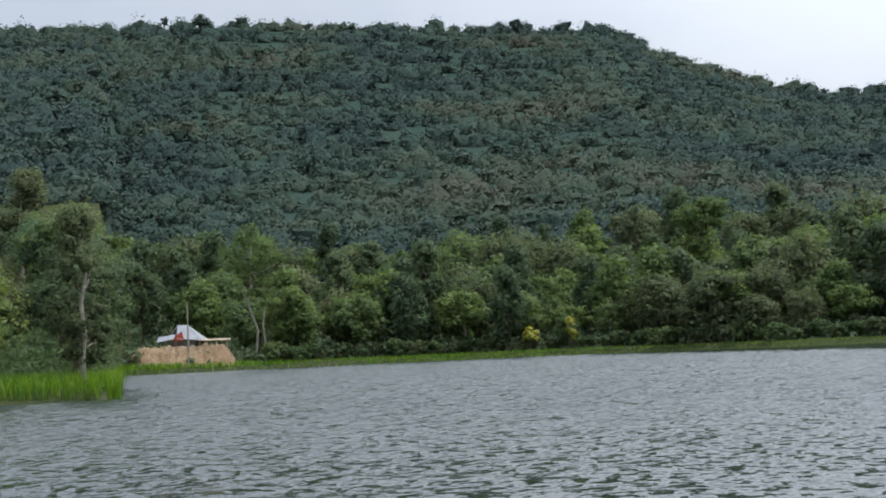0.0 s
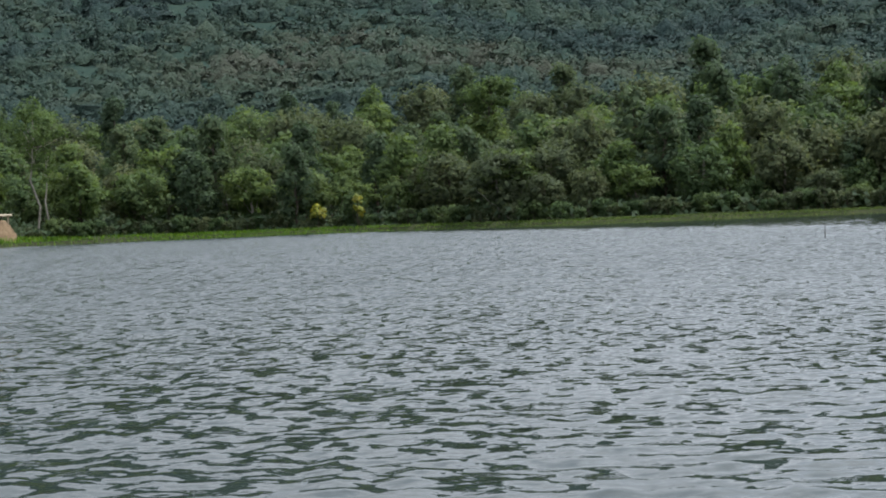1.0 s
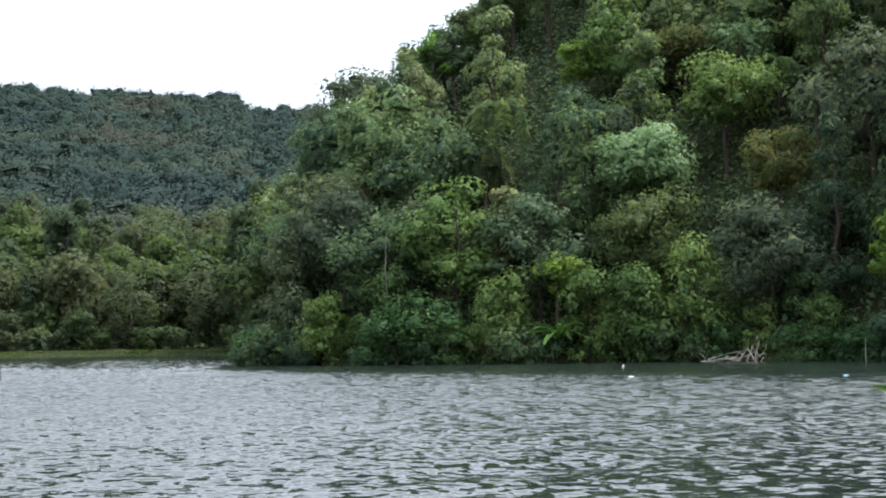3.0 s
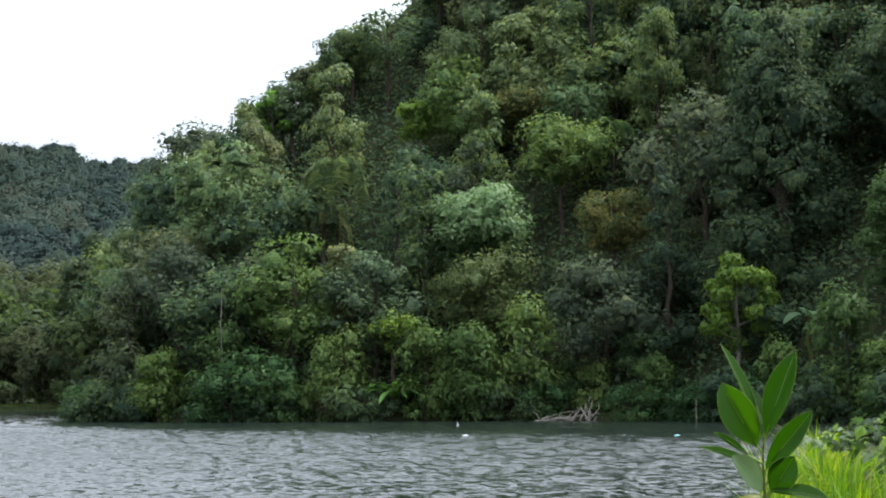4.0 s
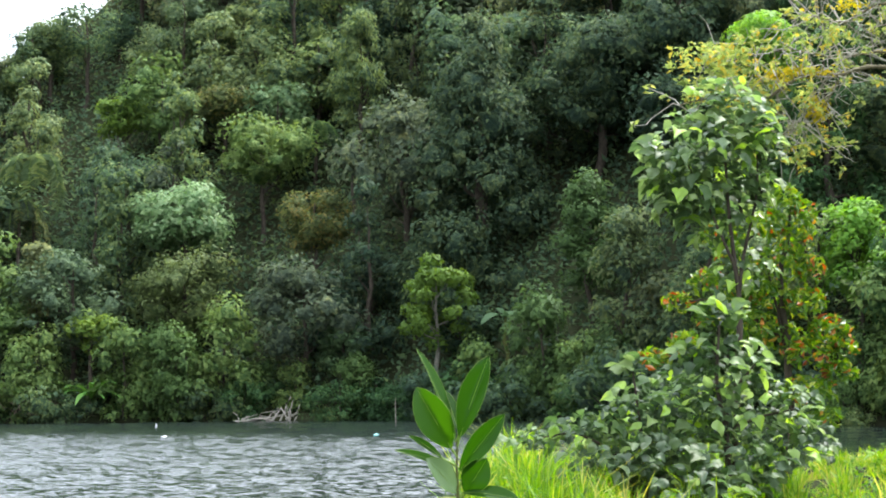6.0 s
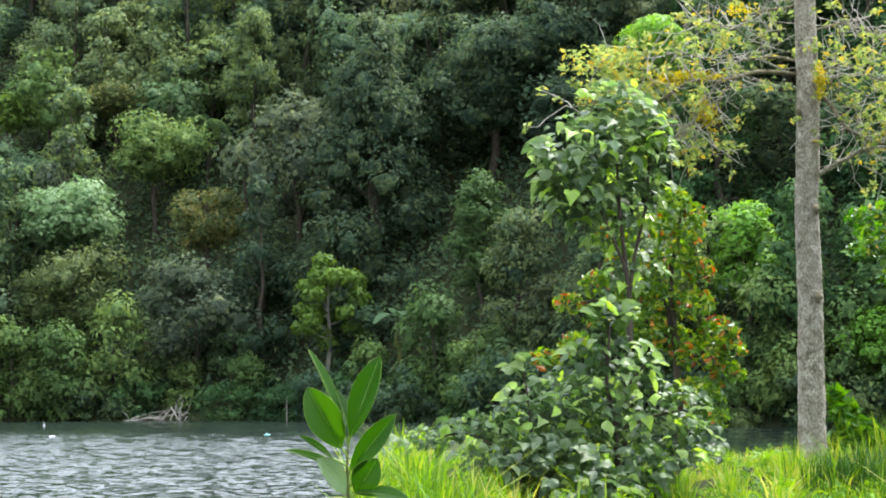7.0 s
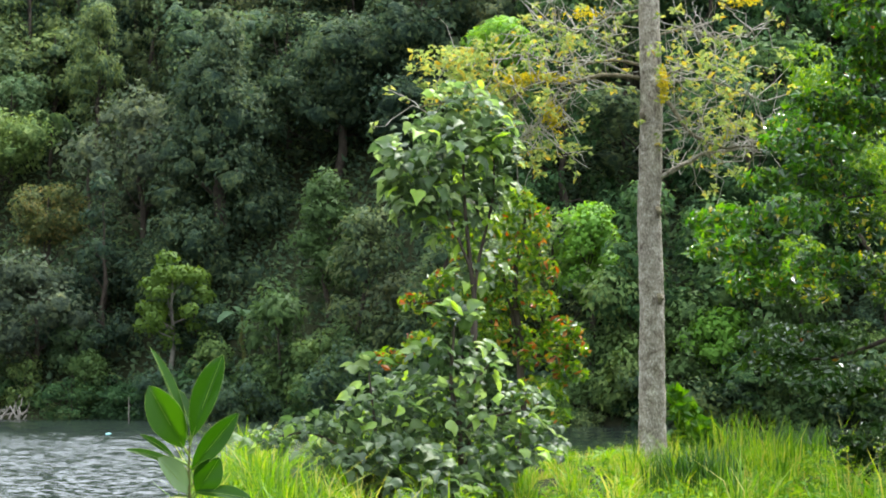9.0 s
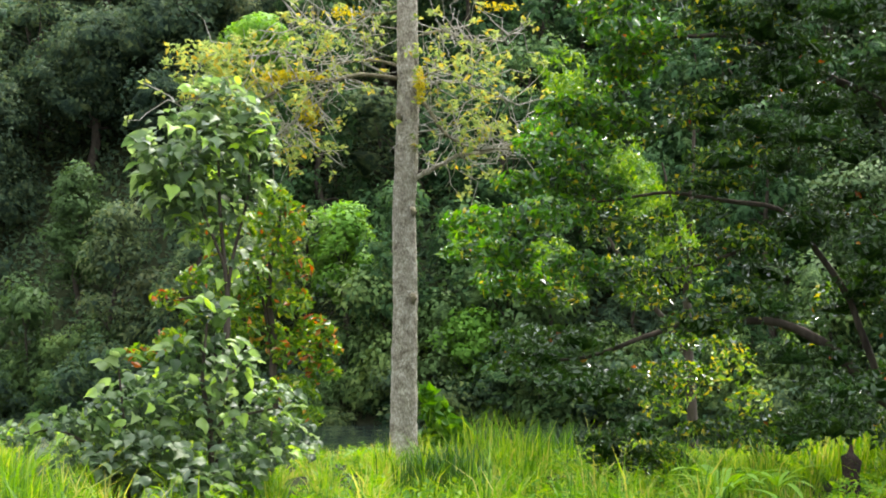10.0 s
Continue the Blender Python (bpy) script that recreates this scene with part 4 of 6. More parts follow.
def plant_far_shore():
    rng = np.random.default_rng(31)
    for row in range(11):
        b = (6, 11, 17, 24, 33, 44, 58, 76, 96, 118, 142)[row]
        az = -29.0 + rng.uniform(0, 1)
        while az < 12.6:
            r = float(shore(az)) + b + rng.uniform(-3, 3)
            k = int(rng.integers(0, 8))
            s = rng.uniform(0.7, 1.2) * (0.7 if row == 0 else 1.0) * np.interp(az, [-24, -16, -8, 4, 12], [1.0, 1.0, 1.0, 1.08, 1.08])
            s *= 1 + 0.03 * row
            step = math.degrees((5.2 + 0.35 * row) / r) * rng.uniform(0.7, 1.35)
            clear = -22.9 < az < -19.6 and r < 236
            if az < -23.4 and row > 7:
                clear = True
            if not clear:
                plant("far%d" % k if az > -23.4 else "mid%d" % (k % 4), polar(az, r, land_z(az, r) - 0.2), FAR_LABELS[k % 4], "trees on the far shore", (s, s, s * rng.uniform(0.85, 1.2)), rng.uniform(0, 6.28))
            az += step
    for k in range(130):
        az = -23.2 + 35 * (k + rng.uniform(0, 0.9)) / 130
        r = float(shore(az)) + rng.uniform(2.5, 5)
        s = rng.uniform(0.45, 0.95)
        if -22.8 < az < -19.7:
            continue
        plant("farscrub" if rng.random() < 0.6 else "farbush", polar(az, r, land_z(az, r)), "low scrub behind the grassy far bank", "scrub on the far shore", (s, s, s), rng.uniform(0, 6.28), "shrub")


plant_far_shore()


M_SEDGE = leaf_material("sedge_green", [(0, (0.04, 0.070, 0.018)), (0.6, (0.07, 0.112, 0.03)), (1, (0.12, 0.155, 0.05))], 0.6, 0.4, spec=0.12)


def blade_field(name, label, rng, pts, heights, widths, mat, lean=0.35, category="grass"):
    """Many upright bent blades, three triangles each, in one sheet of stuff."""
    n = len(pts)
    a = rng.uniform(0, 2 * np.pi, n)
    side = np.stack([np.cos(a), np.sin(a), np.zeros(n)], 1) * widths[:, None] * 0.5
    out = np.stack([-np.sin(a), np.cos(a), np.zeros(n)], 1) * (heights * rng.uniform(0, lean, n) * rng.choice([-1, 1], n))[:, None]
    up = np.stack([np.zeros(n), np.zeros(n), heights], 1)
    V = np.stack([pts - side, pts + side, pts + up * 0.6 + out * 0.35 + side * 0.8, pts + up * 0.6 + out * 0.35 - side * 0.8, pts + up * rng.uniform(0.85, 1, (n, 1)) + out], 1)
    k = np.arange(n)[:, None] * 5
    F = np.concatenate([k + [0, 1, 2], k + [0, 2, 3], k + [3, 2, 4]])
    return tagged(new(name, mesh(name, V.reshape(-1, 3), F, mat)), label, category, kind="stuff")


def reeds():
    rng = np.random.default_rng(41)
    n = 15000
    az = rng.uniform(-30, -23.45, n)
    r = 91.5 + rng.random(n) * 22 + np.clip(az + 24.2, 0, 1) * 3
    P = np.stack([r * np.sin(np.radians(az)), r * np.cos(np.radians(az)), np.full(n, 0.0)], 1)
    blade_field("reed_bed", "bright green reeds standing in the shallow water", rng, P, rng.uniform(0.7, 1.7, n), rng.uniform(0.025, 0.06, n), M_REED, 0.7, category="reeds")
    n = 22000
    az = rng.uniform(-23.5, 11.9, n)
    r = shore(az) + rng.uniform(-1.2, 2.8, n) + np.where(az < -16, rng.uniform(0, 4, n), 0)
    P = np.stack([r * np.sin(np.radians(az)), r * np.cos(np.radians(az)), np.maximum(land(az, r) - 0.1, -0.05)], 1)
    h = rng.uniform(0.15, 0.75, n) * np.interp(az, [-23, -17, -8, 12], [1.4, 0.6, 0.4, 0.3])
    w = rng.uniform(0.04, 0.12, n)
    lush = az < -9 + rng.normal(0, 2.5, n)
    blade_field("bank_grass", "bright grass fringe along the far bank", rng, P[lush], h[lush], w[lush], M_REED, 0.8)
    blade_field("shore_sedge", "low green sedge along the far bank", rng, P[~lush], h[~lush] * 0.9, w[~lush], M_SEDGE, 0.8)


reeds()


# ---- the hut and the heap of earth on the far bank ----
M_TIN = rough_material("tin_roof", [(0, (0.13, 0.14, 0.155)), (1, (0.24, 0.25, 0.27))], 1.2, 0.55, 0.1)
M_RED = rough_material("red_tarpaulin", [(0, (0.30, 0.05, 0.03)), (1, (0.46, 0.10, 0.06))], 1.5, 0.7, 0.1)
M_PLANK = rough_material("weathered_wood", [(0, (0.20, 0.16, 0.11)), (1, (0.42, 0.35, 0.26))], 2.0, 0.8, 0.2)
M_WALL = rough_material("hut_wall", [(0, (0.10, 0.11, 0.10)), (1, (0.22, 0.22, 0.20))], 1.0, 0.85, 0.1)


def box(a, b):
    (x0, y0, z0), (x1, y1, z1) = a, b
    V = [(x0, y0, z0), (x1, y0, z0), (x1, y1, z0), (x0, y1, z0), (x0, y0, z1), (x1, y0, z1), (x1, y1, z1), (x0, y1, z1)]
    F = [(0, 3, 2, 1), (4, 5, 6, 7), (0, 1, 5, 4), (1, 2, 6, 5), (2, 3, 7, 6), (3, 0, 4, 7)]
    return V, F


def slab(p, q, r, s, t=0.05):
    """A thin sheet between four corners."""
    P = [Vector(c) for c in (p, q, r, s)]
    n = (P[1] - P[0]).cross(P[3] - P[0]).normalized() * t
    V = [tuple(c) for c in P] + [tuple(c - n) for c in P]
    F = [(0, 1, 2, 3), (7, 6, 5, 4), (0, 4, 5, 1), (1, 5, 6, 2), (2, 6, 7, 3), (3, 7, 4, 0)]
    return V, F


def make_mound():
    rng = np.random.default_rng(51)
    n, m = 60, 22
    u, w = np.meshgrid(np.linspace(-1, 1, n), np.linspace(-1, 1, m), indexing="ij")
    az = -21.6 + u * 1.75
    r = 216 + w * 10
    top = np.clip(1.25 - np.abs(u) ** 5 * 1.3, 0, 1) * np.clip((1 - np.abs(w) ** 3) * 1.6, 0, 1)
    z = 0.3 + 2.35 * top + (rng.normal(0, 0.16, u.shape) + 0.25 * np.sin(u * 9 + w * 4) * np.cos(w * 7 - u * 5)) * top
    V = np.stack([r * np.sin(np.radians(az)), r * np.cos(np.radians(az)), z], -1).reshape(-1, 3)
    i, j = np.meshgrid(np.arange(n - 1), np.arange(m - 1), indexing="ij")
    a, b = i * m + j, (i + 1) * m + j
    F = np.stack([a, a + 1, b + 1, b], -1).reshape(-1, 4)
    tagged(new("earth_mound", mesh("earth_mound", V, F, M_DIRT, True)), "heap of bare tan earth levelled on the far bank", "earth mound")


make_mound()


def make_hut():
    hut = new("hut")
    hut.matrix_basis = Matrix.Translation(polar(-21.5, 221, 2.4)) @ Matrix.Rotation(radians(21.5 - 12), 4, "Z")
    part("wall", mesh("wall", *box((-1.7, -1.4, -0.3), (1.7, 1.4, 1.2)), M_WALL), hut)
    part("roof", mesh("roof", *join([slab((-0.5, -2.0, 1.5), (2.6, -2.0, 1.15), (0.5, 0, 3.05), (-0.7, 0, 3.05)), slab((2.6, -2.0, 1.15), (2.6, 2.0, 1.15), (0.5, 0.02, 3.05), (0.5, 0, 3.05)), slab((2.6, 2.0, 1.15), (-1.8, 2.0, 1.5), (-0.7, 0, 3.05), (0.5, 0, 3.05)), slab((-1.8, 2.0, 1.5), (-1.8, -1.2, 1.5), (-0.7, -0.02, 3.05), (-0.7, 0, 3.05))]), M_TIN), hut, "pale corrugated tin roof")
    part("awning", mesh("awning", *slab((-2.7, -2.5, 1.15), (-0.7, -2.5, 1.45), (-0.7, -1.5, 2.0), (-2.7, -1.5, 1.75)), M_TIN), hut)
    part("tarpaulin", mesh("tarpaulin", *slab((-0.9, -1.95, 1.2), (0.4, -1.95, 1.2), (0.2, -1.95, 2.3), (-0.5, -1.95, 1.9)), M_RED), hut, "red tarpaulin under the eaves")
    for x in (-2.4, -0.6, 2.2):
        part("post", mesh("post", *tube([(x, -1.8, -0.4), (x, -1.8, 1.4)], [0.06, 0.05], 6), M_PLANK), hut)
    tagged(hut, "small hut with pale tin roof and red tarpaulin", "hut")
    shed = new("shelter")
    shed.matrix_basis = Matrix.Translation(polar(-20.55, 219, 2.35)) @ Matrix.Rotation(radians(20.5 - 8), 4, "Z")
    part("roof", mesh("roof", *slab((-1.9, -0.8, 1.25), (1.7, -0.8, 1.15), (1.7, 0.9, 1.3), (-1.9, 0.9, 1.4), 0.12), M_PLANK), shed)
    for x in (-1.1, 0.2, 1.4):
        part("post", mesh("post", *box((x - 0.07, -0.7, -0.4), (x + 0.07, -0.56, 1.2)), M_PLANK), shed)
    tagged(shed, "open wooden shelter with a flat roof", "shelter")
    rng = np.random.default_rng(52)
    pole = new("pole", mesh("pole", *tube(wander(rng, (0, 0, -0.6), (0.1, 0, 7.4), 6, 0.01), [0.10, 0.06], 6), M_BARK_PALE, True))
    pole.matrix_basis = Matrix.Translation(polar(-21.4, 205, 0.3))
    tagged(pole, "bare wooden pole standing on the bank before the hut", "pole")


make_hut()

# ---- the near bank: trunk tree, shrubs, grass ----
def sight(az, el, r):
    """The place r metres out in direction az, at the height angle el from the eye."""
    return polar(az, r, 2.01 + r * math.tan(radians(el)))


M_TRUNK = rough_material("bark_lichen", [(0, (0.10, 0.085, 0.065)), (0.3, (0.25, 0.22, 0.17)), (0.6, (0.40, 0.36, 0.295)), (1, (0.66, 0.62, 0.54))], 9.0, 0.95, 1.0, 5.0, 0.55)
M_TWIG = rough_material("twig_grey", [(0, (0.22, 0.20, 0.17)), (1, (0.46, 0.43, 0.37))], 6.0, 0.9, 0.3)
M_BRANCH = rough_material("branch_mossy", [(0, (0.07, 0.06, 0.04)), (0.6, (0.16, 0.14, 0.09)), (1, (0.30, 0.27, 0.16))], 6.0, 0.9, 0.4)
M_MOSS = leaf_material("moss_yellow", [(0, (0.20, 0.19, 0.01)), (0.6, (0.38, 0.34, 0.02)), (1, (0.50, 0.42, 0.03))], 0.8, 0.35)
M_ROSETTE = leaf_material("leaf_rosette", [(0, (0.16, 0.23, 0.07)), (0.55, (0.29, 0.35, 0.11)), (0.82, (0.40, 0.35, 0.07)), (1, (0.54, 0.25, 0.03))], 0.55, 0.40, spec=0.15)
M_ORANGE = leaf_material("leaf_orange", [(0, (0.22, 0.07, 0.02)), (0.5, (0.42, 0.15, 0.03)), (1, (0.40, 0.28, 0.05))], 0.4, 0.35)
# bright copy for the spreading tree's edge, sunlight put into the colour
M_GLOSSY = leaf_material("leaf_glossy_lit", [(0, (0.028, 0.100, 0.010)), (0.6, (0.058, 0.180, 0.016)), (1, (0.15, 0.28, 0.025))], 0.28, 0.42, spec=0.8, glow=2.0)
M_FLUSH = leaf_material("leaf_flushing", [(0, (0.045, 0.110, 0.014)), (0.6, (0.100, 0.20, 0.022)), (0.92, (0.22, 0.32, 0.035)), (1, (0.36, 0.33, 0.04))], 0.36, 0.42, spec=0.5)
# dark copy for the same tree, shade put into the colour
M_SHADE = leaf_material("leaf_glossy_shaded", [(0, (0.012, 0.036, 0.006)), (0.7, (0.028, 0.076, 0.010)), (1, (0.060, 0.120, 0.015))], 0.30, 0.20, spec=0.55)
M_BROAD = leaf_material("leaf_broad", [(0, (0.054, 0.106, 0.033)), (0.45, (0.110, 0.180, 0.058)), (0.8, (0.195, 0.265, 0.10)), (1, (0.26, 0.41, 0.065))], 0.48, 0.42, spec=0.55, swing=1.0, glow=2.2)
# darker copy of the broad leaf, with shade put into the colour
M_BROAD_SHADED = leaf_material("leaf_broad_shaded", [(0, (0.034, 0.066, 0.025)), (0.5, (0.068, 0.115, 0.042)), (1, (0.135, 0.195, 0.075))], 0.5, 0.38, spec=0.5, swing=1.0, glow=2.2)
M_GRASS = leaf_material("grass_blade", [(0, (0.040, 0.110, 0.008)), (0.5, (0.105, 0.230, 0.014)), (0.9, (0.215, 0.320, 0.034)), (1, (0.31, 0.31, 0.07))], 0.55, 0.48, 0.6, 0.9, 0.2)
M_HERB = leaf_material("leaf_herb", [(0, (0.040, 0.115, 0.012)), (0.6, (0.090, 0.200, 0.020)), (1, (0.18, 0.29, 0.03))], 0.55, 0.4, 0.4, 0.8, 0.15)
M_TUFT = leaf_material("tuft_blade", [(0, (0.02, 0.07, 0.008)), (1, (0.06, 0.14, 0.015))], 0.4, 0.35)
M_LIME = leaf_material("leaf_lime", [(0, (0.10, 0.21, 0.022)), (1, (0.20, 0.36, 0.045))], 0.5, 0.42, spec=0.2)
M_SEEDLING = leaf_material("leaf_leathery", [(0, (0.009, 0.042, 0.003)), (1, (0.026, 0.085, 0.005))], 0.38, 0.42, spec=0.28, swing=0.9, glow=2.3)
# pale leaf colour stands in for sky reflected on a glossy leaf
M_SHEEN = leaf_material("leaf_sky_sheen", [(0, (0.10, 0.17, 0.07)), (1, (0.17, 0.26, 0.11))], 0.35, 0.35, spec=0.6)
M_RIB = rough_material("leaf_midrib", [(0, (0.13, 0.23, 0.035)), (1, (0.22, 0.32, 0.06))], 30, 0.5, 0.0)
M_STEM = rough_material("green_stem", [(0, (0.06, 0.075, 0.02)), (1, (0.14, 0.14, 0.045))], 20, 0.6, 0.2)
M_STUMP = rough_material("stump_charred", [(0, (0.012, 0.009, 0.008)), (1, (0.05, 0.035, 0.025))], 8, 0.95, 0.8)


def leaf_sheet(length, width, curl, fold, wave=0.0, shape="ellipse", nu=8, nv=2):
    """A leaf along +x from its foot, face up along +z: curled along, folded at the midrib."""
    u = np.linspace(0, 1, nu + 1)
    if shape == "heart":
        w = np.interp(u, [0, 0.1, 0.26, 0.4, 0.5, 0.62, 0.8, 1.0], [0.40, 0.90, 1.06, 1.0, 0.86, 0.70, 0.38, 0.0])
    else:
        w = np.sin(np.pi * u ** 1.12) ** 0.66
        w[0], w[-1] = 0.05, 0.02
    V, F = [], []
    for i, a in enumerate(u):
        ang = curl * a
        cx = length * (math.sin(ang) / curl if curl else a)
        cz = -length * ((1 - math.cos(ang)) / curl if curl else 0)
        for j in range(-nv, nv + 1):
            s = j / nv
            V.append((cx, s * width * 0.5 * w[i], cz + abs(s) * fold * width * w[i] + wave * width * math.sin(7 * a + 3 * s)))
    k = 2 * nv + 1
    for i in range(nu):
        for j in range(2 * nv):
            a = i * k + j
            F.append((a, a + 1, a + k + 1, a + k))
    return np.array(V), np.array(F)


def leaf_pose(base, tip, face):
    """Turns a leaf so that it runs from base to tip and looks along face."""
    x = (Vector(tip) - Vector(base)).normalized()
    z = Vector(face)
    z = (z - x * z.dot(x)).normalized()
    y = z.cross(x)
    return Matrix.Translation(base) @ Matrix((x, y, z)).transposed().to_4x4()


# the tall tree
TREE_AZ, TREE_R = 46.66, 26.0
tz = land_z(TREE_AZ, TREE_R)


def make_tall_tree():
    rng = np.random.default_rng(61)
    tree = new("tall_tree")
    foot = polar(TREE_AZ, TREE_R, tz)
    tree.matrix_basis = Matrix.Translation(foot)

    def loc(az, el, r=TREE_R):
        return sight(az, el, r) - foot

    line = [loc(a, e) for a, e in ((46.63, -3.6), (46.64, -2.7), (46.65, -1.5), (46.67, 0.5), (46.70, 2.4), (46.64, 5.0), (46.74, 7.0), (46.78, 8.8), (46.74, 11.0), (46.70, 14.5))]
    P = np.array([tuple(p) for p in line])
    tt = np.linspace(0, len(P) - 1, 90)
    P = np.stack([np.interp(tt, np.arange(len(P)), P[:, i]) for i in range(3)], 1)
    for _ in range(6):
        P[1:-1] = (P[:-2] + 2 * P[1:-1] + P[2:]) / 4
    part("trunk", mesh("trunk", *tube(P, [0.26, 0.21, 0.188, 0.178, 0.172, 0.164, 0.16, 0.155, 0.145, 0.135], 22, rng, 0.03), M_TRUNK, True), tree, "straight grey trunk with lichen")
    for a, e in ((46.9, 5.0), (46.9, 2.35), (46.45, 7.9)):
        c = loc(a, e, TREE_R - 0.14)
        part("knot", mesh("knot", *tube([c, c + Vector((0.02, -0.03, 0.01)), c + Vector((0.03, -0.06, 0.0))], [0.09, 0.07, 0.02], 8), M_BRANCH, True), tree)

    def limb(points, radii, mat=M_BRANCH):
        radii = [q * 0.45 for q in radii]
        Q = np.array([tuple(loc(*p)) for p in points])
        k = np.linspace(0, len(Q) - 1, 6 * len(Q))
        Q = np.stack([np.interp(k, np.arange(len(Q)), Q[:, i]) for i in range(3)], 1)
        Q[1:-1] += rng.normal(0, 0.012, Q[1:-1].shape)
        Q[1:-1] = (Q[:-2] + 2 * Q[1:-1] + Q[2:]) / 4
        part("branch", mesh("branch", *tube(Q, radii, 8, rng, 0.05), mat, True), tree)
        return Q

    limbs = [
        limb([(46.5, 9.1, 26), (45.3, 9.25, 25.7), (44.2, 9.0, 25.4), (43.3, 9.1, 25.2), (42.2, 8.4, 25), (41.2, 8.7, 25), (39.6, 8.3, 25)], [0.075, 0.06, 0.05, 0.02]),
        limb([(46.5, 9.5, 26), (45.4, 9.7, 26.3), (44.4, 9.5, 26.6), (43.0, 9.9, 26.8), (41.0, 9.6, 27)], [0.05, 0.03, 0.012]),
        limb([(46.5, 11.2, 26), (45.4, 11.0, 26), (44.6, 10.6, 25.8), (43.4, 10.9, 25.6)], [0.05, 0.03, 0.012]),
        limb([(44.4, 8.9, 25.5), (43.9, 8.1, 25.3), (43.2, 7.6, 25.2), (42.5, 7.2, 25)], [0.035, 0.03, 0.008]),
        limb([(46.9, 8.5, 26), (47.3, 9.2, 25.8), (47.9, 9.4, 25.6), (48.6, 9.0, 25.4), (50.2, 8.3, 25.2)], [0.05, 0.04, 0.012]),
        limb([(46.9, 8.9, 25.9), (47.4, 8.2, 25.7), (47.9, 7.4, 25.5), (48.8, 6.9, 25.3), (50.0, 7.0, 25.2)], [0.075, 0.06, 0.015]),
        limb([(46.9, 6.0, 26), (47.6, 6.4, 25.9), (48.4, 6.8, 25.8), (49.5, 6.9, 25.6), (50.6, 7.4, 25.5)], [0.085, 0.065, 0.02], M_TRUNK),
        limb([(47.0, 10.4, 26), (47.8, 10.6, 26.2), (49.0, 10.2, 26.4), (50.2, 10.5, 26.5)], [0.035, 0.025, 0.008]),
    ]
    tips, pieces = [], []
    for q in limbs:
        for _ in range(44):
            i = int(rng.integers(len(q) // 4, len(q)))
            d = unit(rng.normal(size=3) + [0, 0, 0.1]) * rng.uniform(0.35, 1.0)
            pts = wander(rng, q[i], q[i] + d, 5, 0.12)
            pieces.append(tube(pts, [0.010, 0.0035], 4))
            if rng.random() < 0.55:
                tips.append(pts[-1])
    v, f = join(pieces)
    part("spray", mesh("spray", v, f, M_TWIG), tree, "pale bare twigs")
    # rosettes of small leaves at the ends of the twigs
    for (a, e, ra, re, n) in ((41.2, 8.9, 1.9, 1.0, 110), (43.2, 8.0, 1.3, 1.3, 48), (40.6, 9.8, 1.4, 0.5, 44), (44.0, 10.2, 1.1, 0.6, 20), (48.9, 9.6, 1.7, 1.1, 46), (49.0, 7.6, 1.3, 0.6, 28), (43.5, 6.8, 0.9, 0.6, 18)):
        for _ in range(n):
            tips.append(np.array(tuple(loc(a + rng.normal(0, ra * 0.5), e + rng.normal(0, re * 0.5), 25.4 + rng.normal(0, 0.5)))))
    C, N, A = [], [], []
    for tip in tips:
        for _ in range(8):
            d = unit(rng.normal(size=3) + [0, 0, 0.25])
            C.append(tip + d * 0.06)
            N.append(unit(rng.normal(size=3) * 0.6 + [0, -0.2, 0.7]))
            A.append(d)
    v, f = blades(rng, np.array(C), np.array(N), rng.uniform(0.07, 0.13, len(C)), 0.5, np.array(A) * 2)
    part("foliage", mesh("foliage", v, f, M_ROSETTE), tree, "sparse yellow-green and orange leaves")
    C = []
    for (a, e, ra, re, n) in ((43.2, 9.15, 0.8, 0.13, 420), (42.6, 8.95, 0.3, 0.18, 160), (43.7, 8.0, 0.28, 0.35, 220), (47.15, 8.9, 0.14, 0.45, 180), (44.7, 11.1, 0.5, 0.15, 90), (49.6, 11.3, 0.5, 0.12, 80)):
        for _ in range(n):
            C.append(tuple(loc(a + rng.normal(0, ra * 0.6), e + rng.normal(0, re * 0.6), 25.3 + rng.normal(0, 0.1))))
    C = np.array(C)
    v, f = blades(rng, C, unit(rng.normal(size=C.shape)), rng.uniform(0.04, 0.09, len(C)), 0.5)
    part("moss", mesh("moss", v, f, M_MOSS), tree, "bright yellow moss tufts")
    tagged(tree, "tall grey-trunked tree with sparse yellow and orange leaves", "tree")


make_tall_tree()

# ---- shrubs with large leaves ----
HEARTS, SHADED_HEARTS, SMALL_HEARTS = [], [], []
for k in range(4):
    v, f = leaf_sheet(1.0, (0.72, 0.80, 0.66, 0.76)[k], (0.6, 0.9, 0.4, 1.2)[k], (0.16, 0.26, 0.20, -0.12)[k], 0.09, "heart")
    SMALL_HEARTS.append(leaf_sheet(1.0, (0.72, 0.80, 0.66, 0.76)[k], (0.6, 0.9, 0.4, 1.2)[k], (0.16, 0.26, 0.20, -0.12)[k], 0.05, "heart", 5, 1))
    HEARTS.append(mesh("leaf", v, f, M_BROAD, True))
    SHADED_HEARTS.append(mesh("leaf", v, f, M_BROAD_SHADED, True))


